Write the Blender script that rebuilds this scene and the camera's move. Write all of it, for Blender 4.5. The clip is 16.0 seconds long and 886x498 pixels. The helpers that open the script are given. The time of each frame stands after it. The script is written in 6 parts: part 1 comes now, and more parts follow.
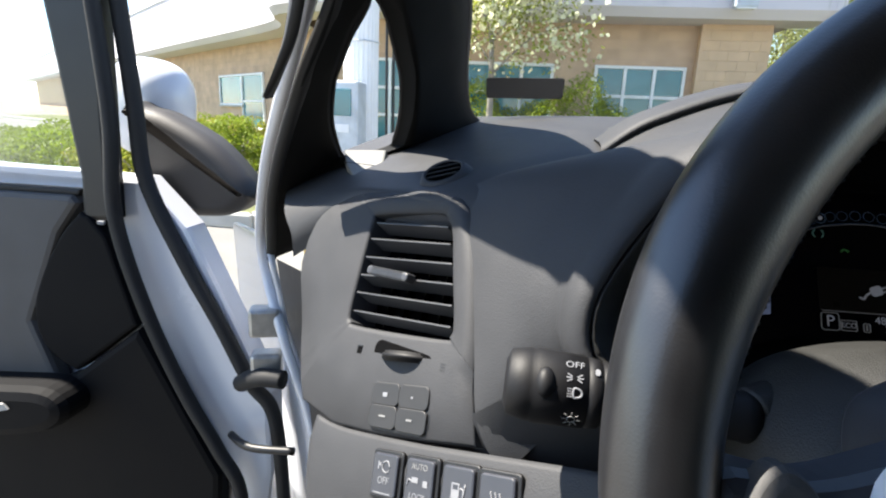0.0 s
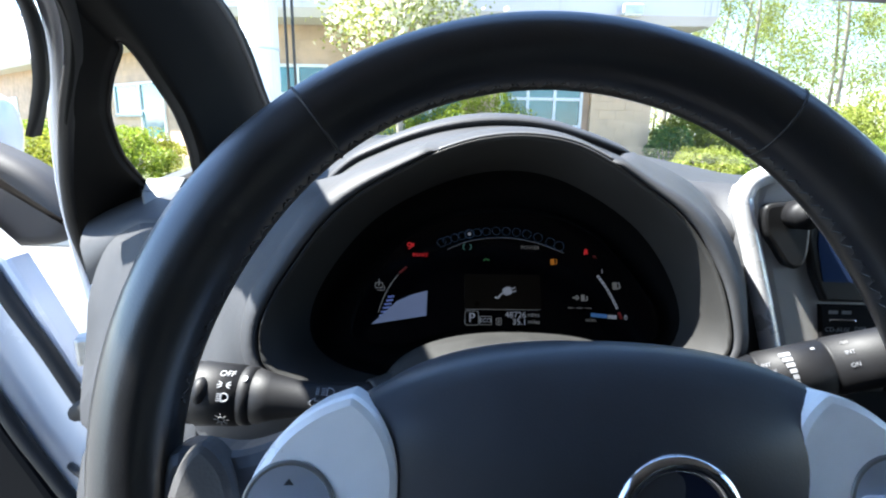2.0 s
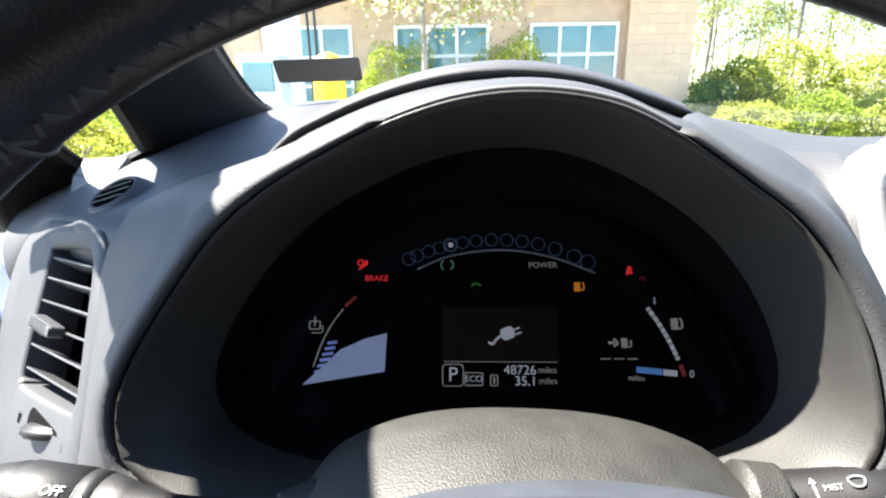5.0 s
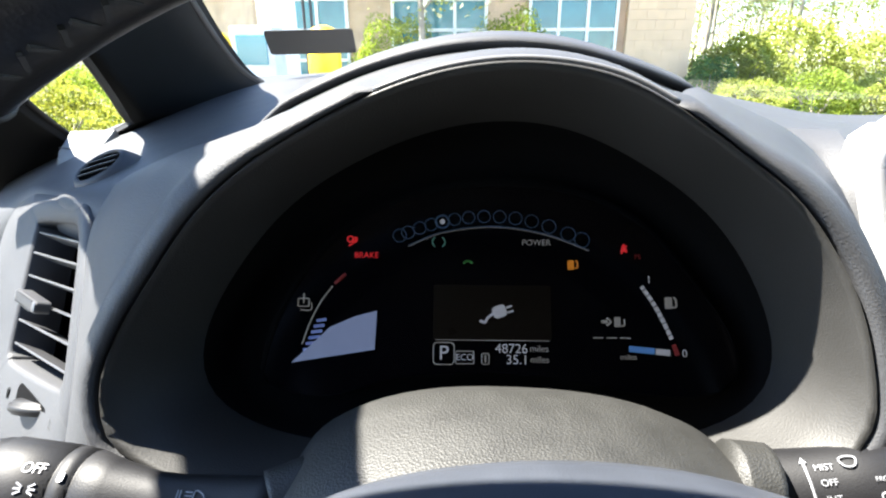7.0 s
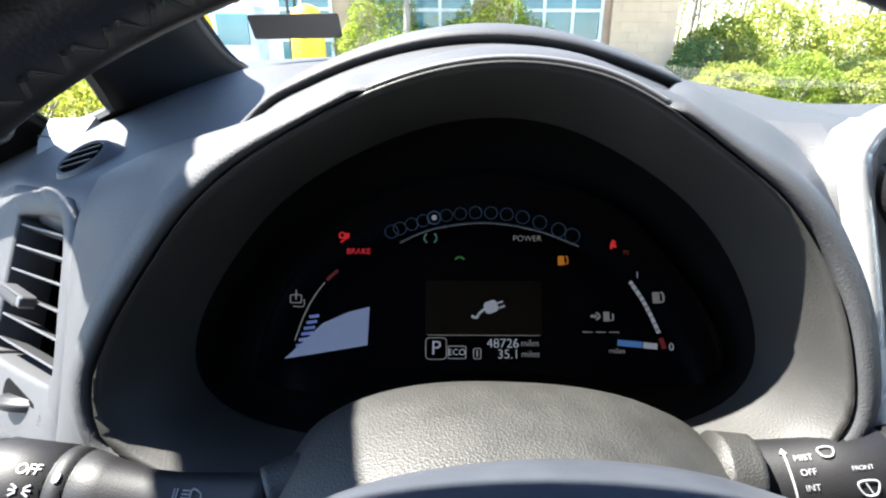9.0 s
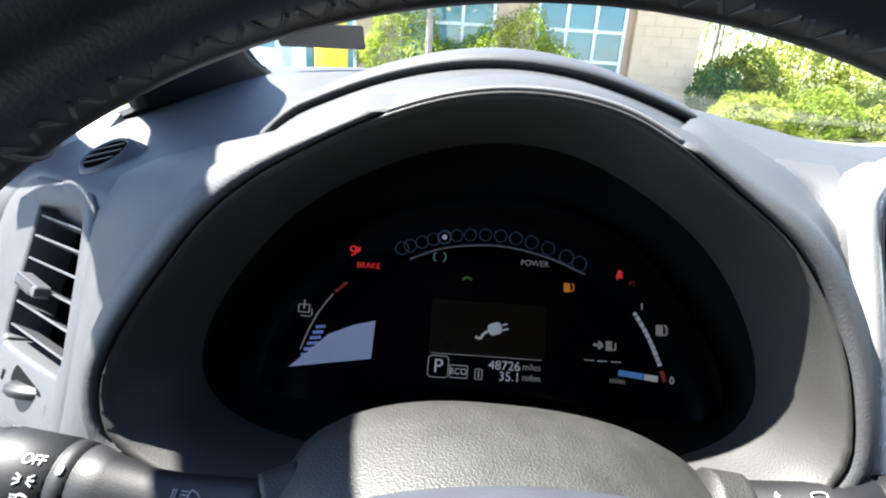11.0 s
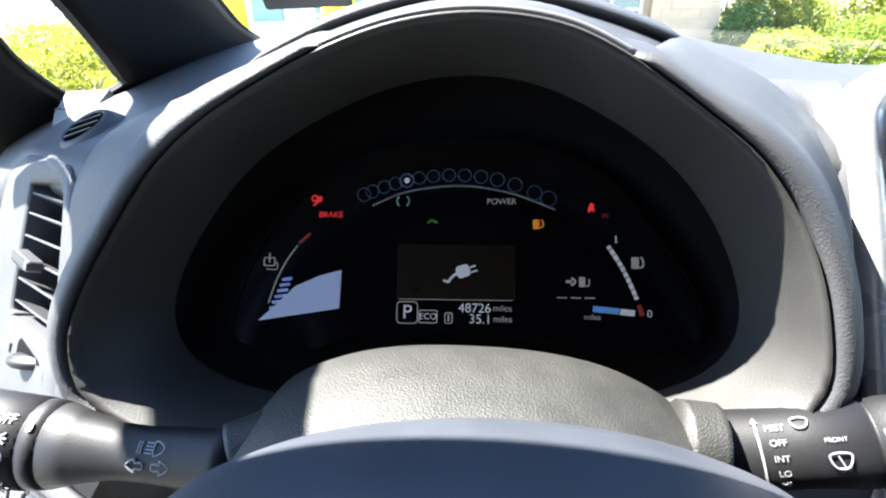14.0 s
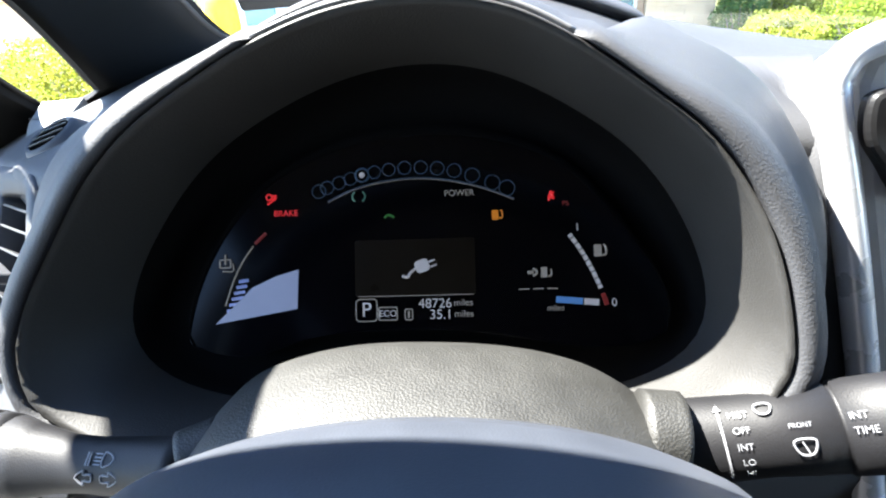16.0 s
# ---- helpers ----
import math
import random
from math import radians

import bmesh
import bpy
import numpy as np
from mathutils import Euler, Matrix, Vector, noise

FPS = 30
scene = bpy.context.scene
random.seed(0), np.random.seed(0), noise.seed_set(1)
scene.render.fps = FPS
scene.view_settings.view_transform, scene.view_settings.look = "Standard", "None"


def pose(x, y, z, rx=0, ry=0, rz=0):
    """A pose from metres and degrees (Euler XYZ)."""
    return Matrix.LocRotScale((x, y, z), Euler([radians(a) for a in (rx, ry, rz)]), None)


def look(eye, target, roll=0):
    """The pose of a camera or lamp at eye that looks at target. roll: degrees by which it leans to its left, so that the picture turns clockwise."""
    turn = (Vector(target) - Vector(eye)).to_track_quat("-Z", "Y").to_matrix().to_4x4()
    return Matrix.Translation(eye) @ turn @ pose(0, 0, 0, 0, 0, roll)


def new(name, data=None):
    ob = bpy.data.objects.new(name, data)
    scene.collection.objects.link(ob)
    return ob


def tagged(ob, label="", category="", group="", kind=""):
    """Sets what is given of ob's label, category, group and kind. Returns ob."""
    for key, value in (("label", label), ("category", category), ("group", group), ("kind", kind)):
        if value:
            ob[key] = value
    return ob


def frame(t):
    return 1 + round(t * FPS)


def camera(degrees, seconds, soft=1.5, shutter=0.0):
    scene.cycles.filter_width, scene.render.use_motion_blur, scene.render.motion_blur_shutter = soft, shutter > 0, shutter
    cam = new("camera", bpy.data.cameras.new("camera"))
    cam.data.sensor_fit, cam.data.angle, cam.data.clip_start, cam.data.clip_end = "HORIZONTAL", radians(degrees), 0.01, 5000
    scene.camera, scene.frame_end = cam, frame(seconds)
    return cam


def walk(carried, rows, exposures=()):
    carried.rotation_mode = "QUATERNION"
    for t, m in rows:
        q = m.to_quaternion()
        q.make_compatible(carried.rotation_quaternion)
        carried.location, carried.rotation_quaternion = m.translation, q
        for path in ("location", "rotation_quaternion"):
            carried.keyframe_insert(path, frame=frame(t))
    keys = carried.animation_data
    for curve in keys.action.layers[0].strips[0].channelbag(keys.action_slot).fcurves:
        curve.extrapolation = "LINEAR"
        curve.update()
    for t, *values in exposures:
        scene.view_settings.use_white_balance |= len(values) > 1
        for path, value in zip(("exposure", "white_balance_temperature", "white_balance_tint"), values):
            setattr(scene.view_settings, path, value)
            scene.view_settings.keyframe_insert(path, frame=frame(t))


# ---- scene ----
cam = camera(80.0, 16.0, soft=2.1)
PATH = [
    (0, (-0.2218, -0.0321, 1.2206), (-0.5339, 1.8843, 0.7411), 2.54),
    (0.5, (-0.1847, -0.0470, 1.2106), (-0.3997, 1.8899, 0.7612), 4.17),
    (1, (-0.1161, -0.0564, 1.2287), (-0.2472, 1.8865, 0.7726), 2.87),
    (1.5, (-0.0793, -0.0707, 1.2401), (-0.1115, 1.8781, 0.7920), 1.52),
    (2, (-0.0477, -0.0704, 1.2533), (-0.0875, 1.8757, 0.7938), 1.02),
    (2.5, (-0.0376, -0.0578, 1.2598), (-0.0475, 1.8933, 0.8204), 1.24),
    (3, (-0.0328, -0.0176, 1.2641), (-0.0573, 1.9268, 0.7962), 0.80),
    (3.5, (-0.0237, 0.0483, 1.2505), (-0.1121, 1.9740, 0.7179), -0.08),
    (4, (-0.0181, 0.0725, 1.2496), (-0.1588, 1.9850, 0.6820), -0.88),
    (6.5, (-0.0175, 0.0793, 1.2484), (-0.1736, 1.9680, 0.6095), -0.68),
    (7, (-0.0157, 0.0818, 1.2474), (-0.1537, 1.9597, 0.5734), -0.20),
    (7.5, (-0.0152, 0.0816, 1.2468), (-0.1418, 1.9543, 0.5562), -0.36),
    (8, (-0.0152, 0.0798, 1.2479), (-0.1381, 1.9517, 0.5544), -1.00),
    (10.3, (-0.0245, 0.0864, 1.2607), (-0.0511, 1.9263, 0.4771), 2.26),
    (10.5, (-0.0223, 0.0806, 1.2589), (-0.0813, 1.9390, 0.5221), 2.60),
    (11, (-0.0195, 0.0799, 1.2601), (-0.1342, 1.9509, 0.5628), 3.55),
    (11.5, (-0.0201, 0.0809, 1.2598), (-0.1719, 1.9472, 0.5570), 4.09),
    (12, (-0.0185, 0.0811, 1.2568), (-0.1606, 1.9384, 0.5286), 4.12),
    (12.5, (-0.0150, 0.0837, 1.2546), (-0.1263, 1.9314, 0.4973), 3.83),
    (13, (-0.0046, 0.0825, 1.2419), (-0.1464, 1.9329, 0.4963), 3.04),
    (13.5, (0.0054, 0.0836, 1.2442), (-0.1696, 1.9128, 0.4545), 1.11),
    (14, (0.0129, 0.0864, 1.2463), (-0.1998, 1.9002, 0.4307), -1.18),
    (14.5, (0.0330, 0.0955, 1.2490), (-0.2258, 1.8941, 0.4135), -3.21),
    (15, (0.0334, 0.0956, 1.2404), (-0.2097, 1.9128, 0.4414), -3.57),
    (15.5, (0.0322, 0.0961, 1.2450), (-0.1943, 1.8955, 0.4019), -3.97),
    (16, (0.0351, 0.0944, 1.2413), (-0.1952, 1.9016, 0.4162), -3.70),
]
walk(cam, [(t, look(eye, target, roll)) for t, eye, target, roll in PATH], [(0, 2.38, 6700, 10), (0.5, 2.65, 6400, 10), (1, 3.05, 6150, 10), (1.5, 3.25, 6050, 9), (2.5, 3.3, 6050, 8), (3.5, 3.75, 6600, 9), (8, 3.7, 6450, 9), (12.5, 3.8, 6250, 9), (14, 4.15, 6300, 9), (16, 4.2, 6300, 9)])

# ---- world and sun ----
SUN = Vector((-0.535, 0.03, 0.82)).normalized()
world = bpy.data.worlds.new("sky")
world.use_nodes = True
scene.world = world
_n, _l = world.node_tree.nodes, world.node_tree.links
_sky = _n.new("ShaderNodeTexSky")
_sky.sky_type = "NISHITA"
_sky.sun_disc = False
_sky.air_density, _sky.dust_density, _sky.altitude = 0.9, 0.15, 600
_sky.sun_elevation = math.asin(SUN.z)
_sky.sun_rotation = math.atan2(SUN.x, SUN.y)
_n["Background"].inputs["Strength"].default_value = 0.074
_l.new(_sky.outputs["Color"], _n["Background"].inputs["Color"])
sun_data = bpy.data.lights.new("sun", "SUN")
sun_data.energy, sun_data.angle, sun_data.color = 4.0, radians(0.6), (1.0, 0.95, 0.86)
sun = new("sun", sun_data)
sun.matrix_world = look(SUN * 50, (0, 0, 0))


# ---- materials ----
LAMP_DIM = 0.027  # the dash lamps are faint against daylight
def mat(name, base, rough=0.6, metal=0.0, spec=0.5, grain=0.0, grain_size=900.0, tone=0.12, tone_size=7.0,
        emit=None, power=0.0, coat=0.0, random_tone=0.0, alpha=1.0, transmission=0.0):
    m = bpy.data.materials.new(name)
    m.use_nodes = True
    nt = m.node_tree
    b = nt.nodes["Principled BSDF"]
    b.inputs["Roughness"].default_value = rough
    b.inputs["Metallic"].default_value = metal
    b.inputs["Specular IOR Level"].default_value = spec
    b.inputs["Coat Weight"].default_value = coat
    b.inputs["Transmission Weight"].default_value = transmission
    b.inputs["Alpha"].default_value = alpha
    col = (*base, 1.0)
    b.inputs["Base Color"].default_value = col
    tc = nt.nodes.new("ShaderNodeTexCoord")
    if tone:
        nz = nt.nodes.new("ShaderNodeTexNoise")
        nz.inputs["Scale"].default_value = tone_size
        nz.inputs["Detail"].default_value = 6.0
        nt.links.new(tc.outputs["Object"], nz.inputs["Vector"])
        ramp = nt.nodes.new("ShaderNodeMapRange")
        ramp.inputs["From Min"].default_value, ramp.inputs["From Max"].default_value = 0.3, 0.7
        ramp.inputs["To Min"].default_value, ramp.inputs["To Max"].default_value = 1.0 - tone, 1.0 + tone
        nt.links.new(nz.outputs["Fac"], ramp.inputs["Value"])
        mul = nt.nodes.new("ShaderNodeVectorMath")
        mul.operation = "SCALE"
        mul.inputs[0].default_value = base
        nt.links.new(ramp.outputs["Result"], mul.inputs["Scale"])
        last = mul.outputs["Vector"]
        if random_tone:
            oi = nt.nodes.new("ShaderNodeObjectInfo")
            r2 = nt.nodes.new("ShaderNodeMapRange")
            r2.inputs["To Min"].default_value, r2.inputs["To Max"].default_value = 1.0 - random_tone, 1.0 + random_tone
            nt.links.new(oi.outputs["Random"], r2.inputs["Value"])
            m2 = nt.nodes.new("ShaderNodeVectorMath")
            m2.operation = "SCALE"
            nt.links.new(last, m2.inputs[0])
            nt.links.new(r2.outputs["Result"], m2.inputs["Scale"])
            last = m2.outputs["Vector"]
        nt.links.new(last, b.inputs["Base Color"])
        rr = nt.nodes.new("ShaderNodeMapRange")
        rr.inputs["To Min"].default_value, rr.inputs["To Max"].default_value = max(rough - 0.08, 0.02), min(rough + 0.08, 1.0)
        nt.links.new(nz.outputs["Fac"], rr.inputs["Value"])
        nt.links.new(rr.outputs["Result"], b.inputs["Roughness"])
    if grain:
        vo = nt.nodes.new("ShaderNodeTexVoronoi")
        vo.inputs["Scale"].default_value = grain_size
        nt.links.new(tc.outputs["Object"], vo.inputs["Vector"])
        bp = nt.nodes.new("ShaderNodeBump")
        bp.inputs["Strength"].default_value = grain
        bp.inputs["Distance"].default_value = 0.3 / grain_size
        nt.links.new(vo.outputs["Distance"], bp.inputs["Height"])
        nt.links.new(bp.outputs["Normal"], b.inputs["Normal"])
    if emit:
        b.inputs["Emission Color"].default_value = (*emit, 1.0)
        b.inputs["Emission Strength"].default_value = power * LAMP_DIM
    return m


M_DASH = mat("dash_plastic", (0.0330, 0.0340, 0.0372), 0.60, spec=0.32, grain=0.38, grain_size=900, tone=0.1, tone_size=25)
# far darker than the band plastic: holds the shade deep under the hood
M_BEZEL = mat("bezel_shade_plastic", (0.0032, 0.0032, 0.0034), 0.75, spec=0.03, grain=0.25, grain_size=1200, tone=0.1, tone_size=40)
M_SHROUD = mat("shroud_plastic", (0.0140, 0.0140, 0.0130), 0.60, grain=0.7, grain_size=1000, tone=0.2, tone_size=60)
M_BLACK = mat("black_plastic", (0.006, 0.006, 0.0065), 0.45, grain=0.15, grain_size=1200, tone=0.1, tone_size=40)
M_STALK = mat("stalk_plastic", (0.006, 0.006, 0.007), 0.55, spec=0.3, grain=0.2, grain_size=1400, tone=0.1, tone_size=60)
M_LEATHER = mat("wheel_leather", (0.0078, 0.0078, 0.0090), 0.34, spec=1.0, grain=0.15, grain_size=1100, tone=0.4, tone_size=40)
M_PAD = mat("hub_plastic", (0.031, 0.035, 0.044), 0.45, spec=0.6, grain=0.12, grain_size=1100, tone=0.1, tone_size=40)
M_SILVER = mat("silver_trim", (0.90, 0.93, 0.97), 0.30, metal=0.05, spec=0.7, tone=0.05, tone_size=40)
M_CHROME = mat("chrome", (0.75, 0.76, 0.78), 0.12, metal=1.0, tone=0.0)
M_BRIGHT = mat("painted_bezel", (0.17, 0.17, 0.168), 0.34, metal=0.3, tone=0.05, tone_size=30)
M_CONSOLE = mat("satin_console_paint", (0.42, 0.405, 0.385), 0.42, metal=0.2, tone=0.05, tone_size=30)
M_WHITE = mat("white_car_paint", (0.68, 0.69, 0.73), 0.25, coat=0.6, tone=0.03, tone_size=6)
M_RUBBER = mat("rubber_seal", (0.009, 0.009, 0.0095), 0.7, tone=0.15, tone_size=50)
M_PILLAR = mat("pillar_trim", (0.004, 0.004, 0.004), 0.85, spec=0.2, grain=0.15, grain_size=800, tone=0.1, tone_size=20)
M_HEADLINER = mat("headliner", (0.22, 0.21, 0.20), 0.9, grain=0.2, grain_size=500, tone=0.08, tone_size=20)
M_DOORTRIM = mat("door_trim", (0.075, 0.074, 0.075), 0.6, spec=0.3, grain=0.25, grain_size=700, tone=0.1, tone_size=12)
M_DOORDARK = mat("door_dark_trim", (0.004, 0.004, 0.0048), 0.7, spec=0.12, grain=0.2, grain_size=700, tone=0.1, tone_size=12)
M_SEAT = mat("seat_cloth", (0.03, 0.03, 0.033), 0.9, grain=0.3, grain_size=400, tone=0.12, tone_size=10)
M_STEEL = mat("bare_steel", (0.45, 0.45, 0.44), 0.4, metal=0.8, tone=0.15, tone_size=60)
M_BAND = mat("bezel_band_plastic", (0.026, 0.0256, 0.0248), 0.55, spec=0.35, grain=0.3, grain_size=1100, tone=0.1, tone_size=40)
# near-black without sheen: the shade inside the vents put into the colour
M_HOLLOW_SHADE = mat("hollow_shade_colour", (0.002, 0.002, 0.002), 1.0, spec=0.0, tone=0.0)
M_LENS = mat("cluster_face", (0.0008, 0.0008, 0.0014), 0.12, spec=0.12, tone=0.0)
M_LCD = mat("lcd_screen", (0.006, 0.0043, 0.0028), 0.3, spec=0.12, tone=0.05, tone_size=60)
# pale blue and emission stand in for sky mirrored in the gauge window
M_WINDOW_GLARE = mat("pale_lcd_glare", (0.075, 0.085, 0.13), 0.35, emit=(0.50, 0.62, 1.0), power=0.48, tone=0.05, tone_size=60)


# ---- mesh helpers ----
def cr(pts, n, closed=False):
    """n points on a smooth curve through pts."""
    p = [Vector(q) for q in pts]
    k = len(p) if closed else len(p) - 1
    out = []
    for i in range(n):
        s = i / (n if closed else n - 1) * k
        j = min(int(s), k - 1)
        f = s - j
        if closed:
            a, b, c, d = (p[(j + o) % len(p)] for o in (-1, 0, 1, 2))
        else:
            a, b, c, d = p[max(j - 1, 0)], p[j], p[j + 1], p[min(j + 2, len(p) - 1)]
        out.append(0.5 * (2 * b + (c - a) * f + (2 * a - 5 * b + 4 * c - d) * f * f + (3 * b - a - 3 * c + d) * f ** 3))
    return out


def mesh(name, verts, faces, material, parent=None, label="", smooth=True):
    me = bpy.data.meshes.new(name)
    me.from_pydata([tuple(v) for v in verts], [], faces)
    me.materials.append(material)
    me.polygons.foreach_set("use_smooth", [smooth] * len(me.polygons))
    me.update()
    ob = new(name, me)
    ob.parent = parent
    if label:
        ob["label"] = label
    return ob


def part(name, bm, material, parent=None, label="", smooth=False):
    bmesh.ops.recalc_face_normals(bm, faces=bm.faces)
    me = bpy.data.meshes.new(name)
    bm.to_mesh(me)
    bm.free()
    me.materials.append(material)
    if smooth:
        me.polygons.foreach_set("use_smooth", [True] * len(me.polygons))
    ob = new(name, me)
    ob.parent = parent
    if label:
        ob["label"] = label
    return ob


def loft(name, rows, material, parent=None, label="", close_u=False, close_v=False, cap=False, thick=0.0, smooth=True):
    """A sheet through rows of points; thick gives it depth behind."""
    n = len(rows[0])
    verts = [p for r in rows for p in r]
    faces = []
    for i in range(len(rows) - (0 if close_v else 1)):
        for j in range(n - (0 if close_u else 1)):
            a, b = i * n, ((i + 1) % len(rows)) * n
            faces.append((a + j, a + (j + 1) % n, b + (j + 1) % n, b + j))
    if cap:
        faces.append(tuple(reversed(range(n))))
        faces.append(tuple(range((len(rows) - 1) * n, len(rows) * n)))
    ob = mesh(name, verts, faces, material, parent, label, smooth)
    if thick:
        so = ob.modifiers.new("thick", "SOLIDIFY")
        so.thickness, so.offset = thick, -1
    return ob


def tube(name, pts, radius, material, parent=None, label="", sides=12, n=40, closed=False, flat=1.0):
    """A round bar along a smooth curve; radius may be a function of 0..1."""
    c = cr(pts, n, closed)
    rows = []
    up = None
    for i, p in enumerate(c):
        if closed:
            t = (c[(i + 1) % n] - c[i - 1]).normalized()
        else:
            t = (c[min(i + 1, n - 1)] - c[max(i - 1, 0)]).normalized()
        if up is None:
            up = t.orthogonal().normalized()
        up = (up - t * up.dot(t)).normalized()
        s = t.cross(up)
        r = radius(i / (n - 1)) if callable(radius) else radius
        rows.append([p + r * (math.cos(a) * up + flat * math.sin(a) * s) for a in (2 * math.pi * k / sides for k in range(sides))])
    return loft(name, rows, material, parent, label, close_u=True, close_v=closed, cap=not closed)


def prism(name, outline, depth, m, material, parent=None, label="", bevel=0.0, smooth=False):
    """A plate: an outline in the frame m's xy plane, from z=0 to z=depth, its edges bevelled."""
    bm = bmesh.new()
    lo = [bm.verts.new(m @ Vector((x, y, 0))) for x, y in outline]
    hi = [bm.verts.new(m @ Vector((x, y, depth))) for x, y in outline]
    bm.faces.new(lo)
    top = bm.faces.new(hi)
    n = len(lo)
    for i in range(n):
        bm.faces.new((lo[i], lo[(i + 1) % n], hi[(i + 1) % n], hi[i]))
    bmesh.ops.recalc_face_normals(bm, faces=bm.faces)
    if bevel:
        bmesh.ops.bevel(bm, geom=list(top.edges), offset=bevel, segments=2, affect="EDGES", profile=0.5)
    return part(name, bm, material, parent, label, smooth)


def box(name, size, m, material, parent=None, label="", bevel=0.0):
    bm = bmesh.new()
    bmesh.ops.create_cube(bm, size=1.0, matrix=m @ Matrix.Diagonal((*size, 1)))
    if bevel:
        bmesh.ops.bevel(bm, geom=list(bm.edges), offset=bevel, segments=2, affect="EDGES", profile=0.5)
    return part(name, bm, material, parent, label)


def rounded(w, h, r, n=5):
    """Outline of a rounded rectangle about the origin."""
    out = []
    for cx, cy, a0 in ((w / 2 - r, h / 2 - r, 0), (-w / 2 + r, h / 2 - r, 90), (-w / 2 + r, -h / 2 + r, 180), (w / 2 - r, -h / 2 + r, 270)):
        for k in range(n + 1):
            a = radians(a0 + 90 * k / n)
            out.append((cx + r * math.cos(a), cy + r * math.sin(a)))
    return out


def frame_of(o, x, z):
    """A pose at o with its x axis along x and its z axis near z."""
    x = Vector(x).normalized()
    z = Vector(z)
    z = (z - x * z.dot(x)).normalized()
    y = z.cross(x)
    return Matrix(((x.x, y.x, z.x, o[0]), (x.y, y.y, z.y, o[1]), (x.z, y.z, z.z, o[2]), (0, 0, 0, 1)))


def thing(name, label, category, group="", kind="", at=(0, 0, 0)):
    """An Empty at the thing's base; parts keep world coordinates."""
    ob = tagged(new(name), label, category, group, kind)
    return ob


def letters(name, text, size, m, material, parent, align="CENTER", depth=0.00008, label=""):
    cu = bpy.data.curves.new(name, "FONT")
    cu.body, cu.size, cu.align_x, cu.align_y, cu.extrude = text, size, align, "CENTER", depth
    cu.materials.append(material)
    ob = new(name, cu)
    ob.matrix_world = m
    ob.parent = parent
    if label:
        ob["label"] = label
    return ob


# ---- dashboard ----
HEAD = Vector((-0.017, 0.082, 1.256))  # where the driver leans in


def nearer(p, s):
    """A point moved along its ray towards HEAD."""
    return HEAD + (Vector(p) - HEAD) * s


SEAM = [(-0.150, 0.254, 1.076), (-0.176, 0.259, 1.088), (-0.181, 0.265, 1.112), (-0.173, 0.272, 1.135), (-0.156, 0.281, 1.162),
        (-0.137, 0.288, 1.187), (-0.115, 0.293, 1.206), (-0.088, 0.298, 1.222), (-0.062, 0.3015, 1.2345), (-0.030, 0.3045, 1.2445),
        (0.003, 0.3055, 1.2475), (0.036, 0.304, 1.2425), (0.064, 0.300, 1.229), (0.090, 0.295, 1.211), (0.109, 0.290, 1.196),
        (0.124, 0.285, 1.177), (0.134, 0.279, 1.158), (0.140, 0.272, 1.136), (0.142, 0.265, 1.111), (0.132, 0.260, 1.094)]
NS = 81
seam = cr(SEAM, NS)
ARCH_N = Vector((0, 1, -0.3)).normalized()


def outward(c):
    """Unit vectors that point away from the arch's middle, in its plane."""
    out = []
    for i in range(len(c)):
        t = (c[min(i + 1, len(c) - 1)] - c[max(i - 1, 0)]).normalized()
        out.append(ARCH_N.cross(t).normalized() * -1)
    if (c[len(c) // 2] + out[len(c) // 2]).z < c[len(c) // 2].z:
        out = [-o for o in out]
    return out


OUTW = outward(seam)


def step(x):
    x = min(max(x, 0.0), 1.0)
    return x * x * (3 - 2 * x)


def slim(i):
    """The rim is slimmer over the middle, between its two end steps."""
    return 1.0 - 0.58 * step((i - 20) / 13) * step((64 - i) / 13)


def offset(d, back):
    out = []
    for i, (p, o) in enumerate(zip(seam, OUTW)):
        low = 1.0 if 34 <= i <= 50 else 0.0
        out.append(p + o * (d * slim(i) - 0.0028 * low * (1 if d > 0.004 else 0)) + Vector((0, back + 0.004 * low, 0)))
    return out


M_LIP = mat("pale_lip", (0.09, 0.09, 0.092), 0.4, tone=0.05, tone_size=60)
dash = thing("dashboard", "dark grey grained plastic car dashboard with two instrument hoods", "dashboard")
# rolled lip of the instrument hood and the cover behind it
FAR = cr([nearer(p, f) for p, f in zip([(-0.225, 0.285, 0.985), (-0.246, 0.297, 1.015), (-0.254, 0.328, 1.06), (-0.262, 0.365, 1.11), (-0.272, 0.40, 1.147), (-0.262, 0.44, 1.178),
          (-0.20, 0.458, 1.203), (-0.12, 0.467, 1.238), (-0.045, 0.475, 1.2525), (0.035, 0.488, 1.2525), (0.11, 0.512, 1.240), (0.17, 0.545, 1.219),
          (0.198, 0.466, 1.191), (0.203, 0.42, 1.168), (0.203, 0.375, 1.134), (0.198, 0.345, 1.08), (0.192, 0.34, 1.03)],
    (1.0, 1.0, 1.0, 1.0, 1.0, 1.0, 0.97, 0.90, 0.86, 0.84, 0.82, 0.79, 0.87, 0.93, 1.0, 1.0, 1.0))], NS)
lip = offset(0.0015, 0.0005)
rows = [offset(0.0, 0.006), lip, offset(0.006, 0.000), offset(0.0125, 0.005), offset(0.0175, 0.016), offset(0.0195, 0.032)]
edge = rows[-1]
for k in range(23, 54):
    w = step((k - 23) / 4) * step((54 - k) / 3)
    FAR[k] = FAR[k].lerp(edge[k] + Vector((0, 0.030, -0.006)), w)
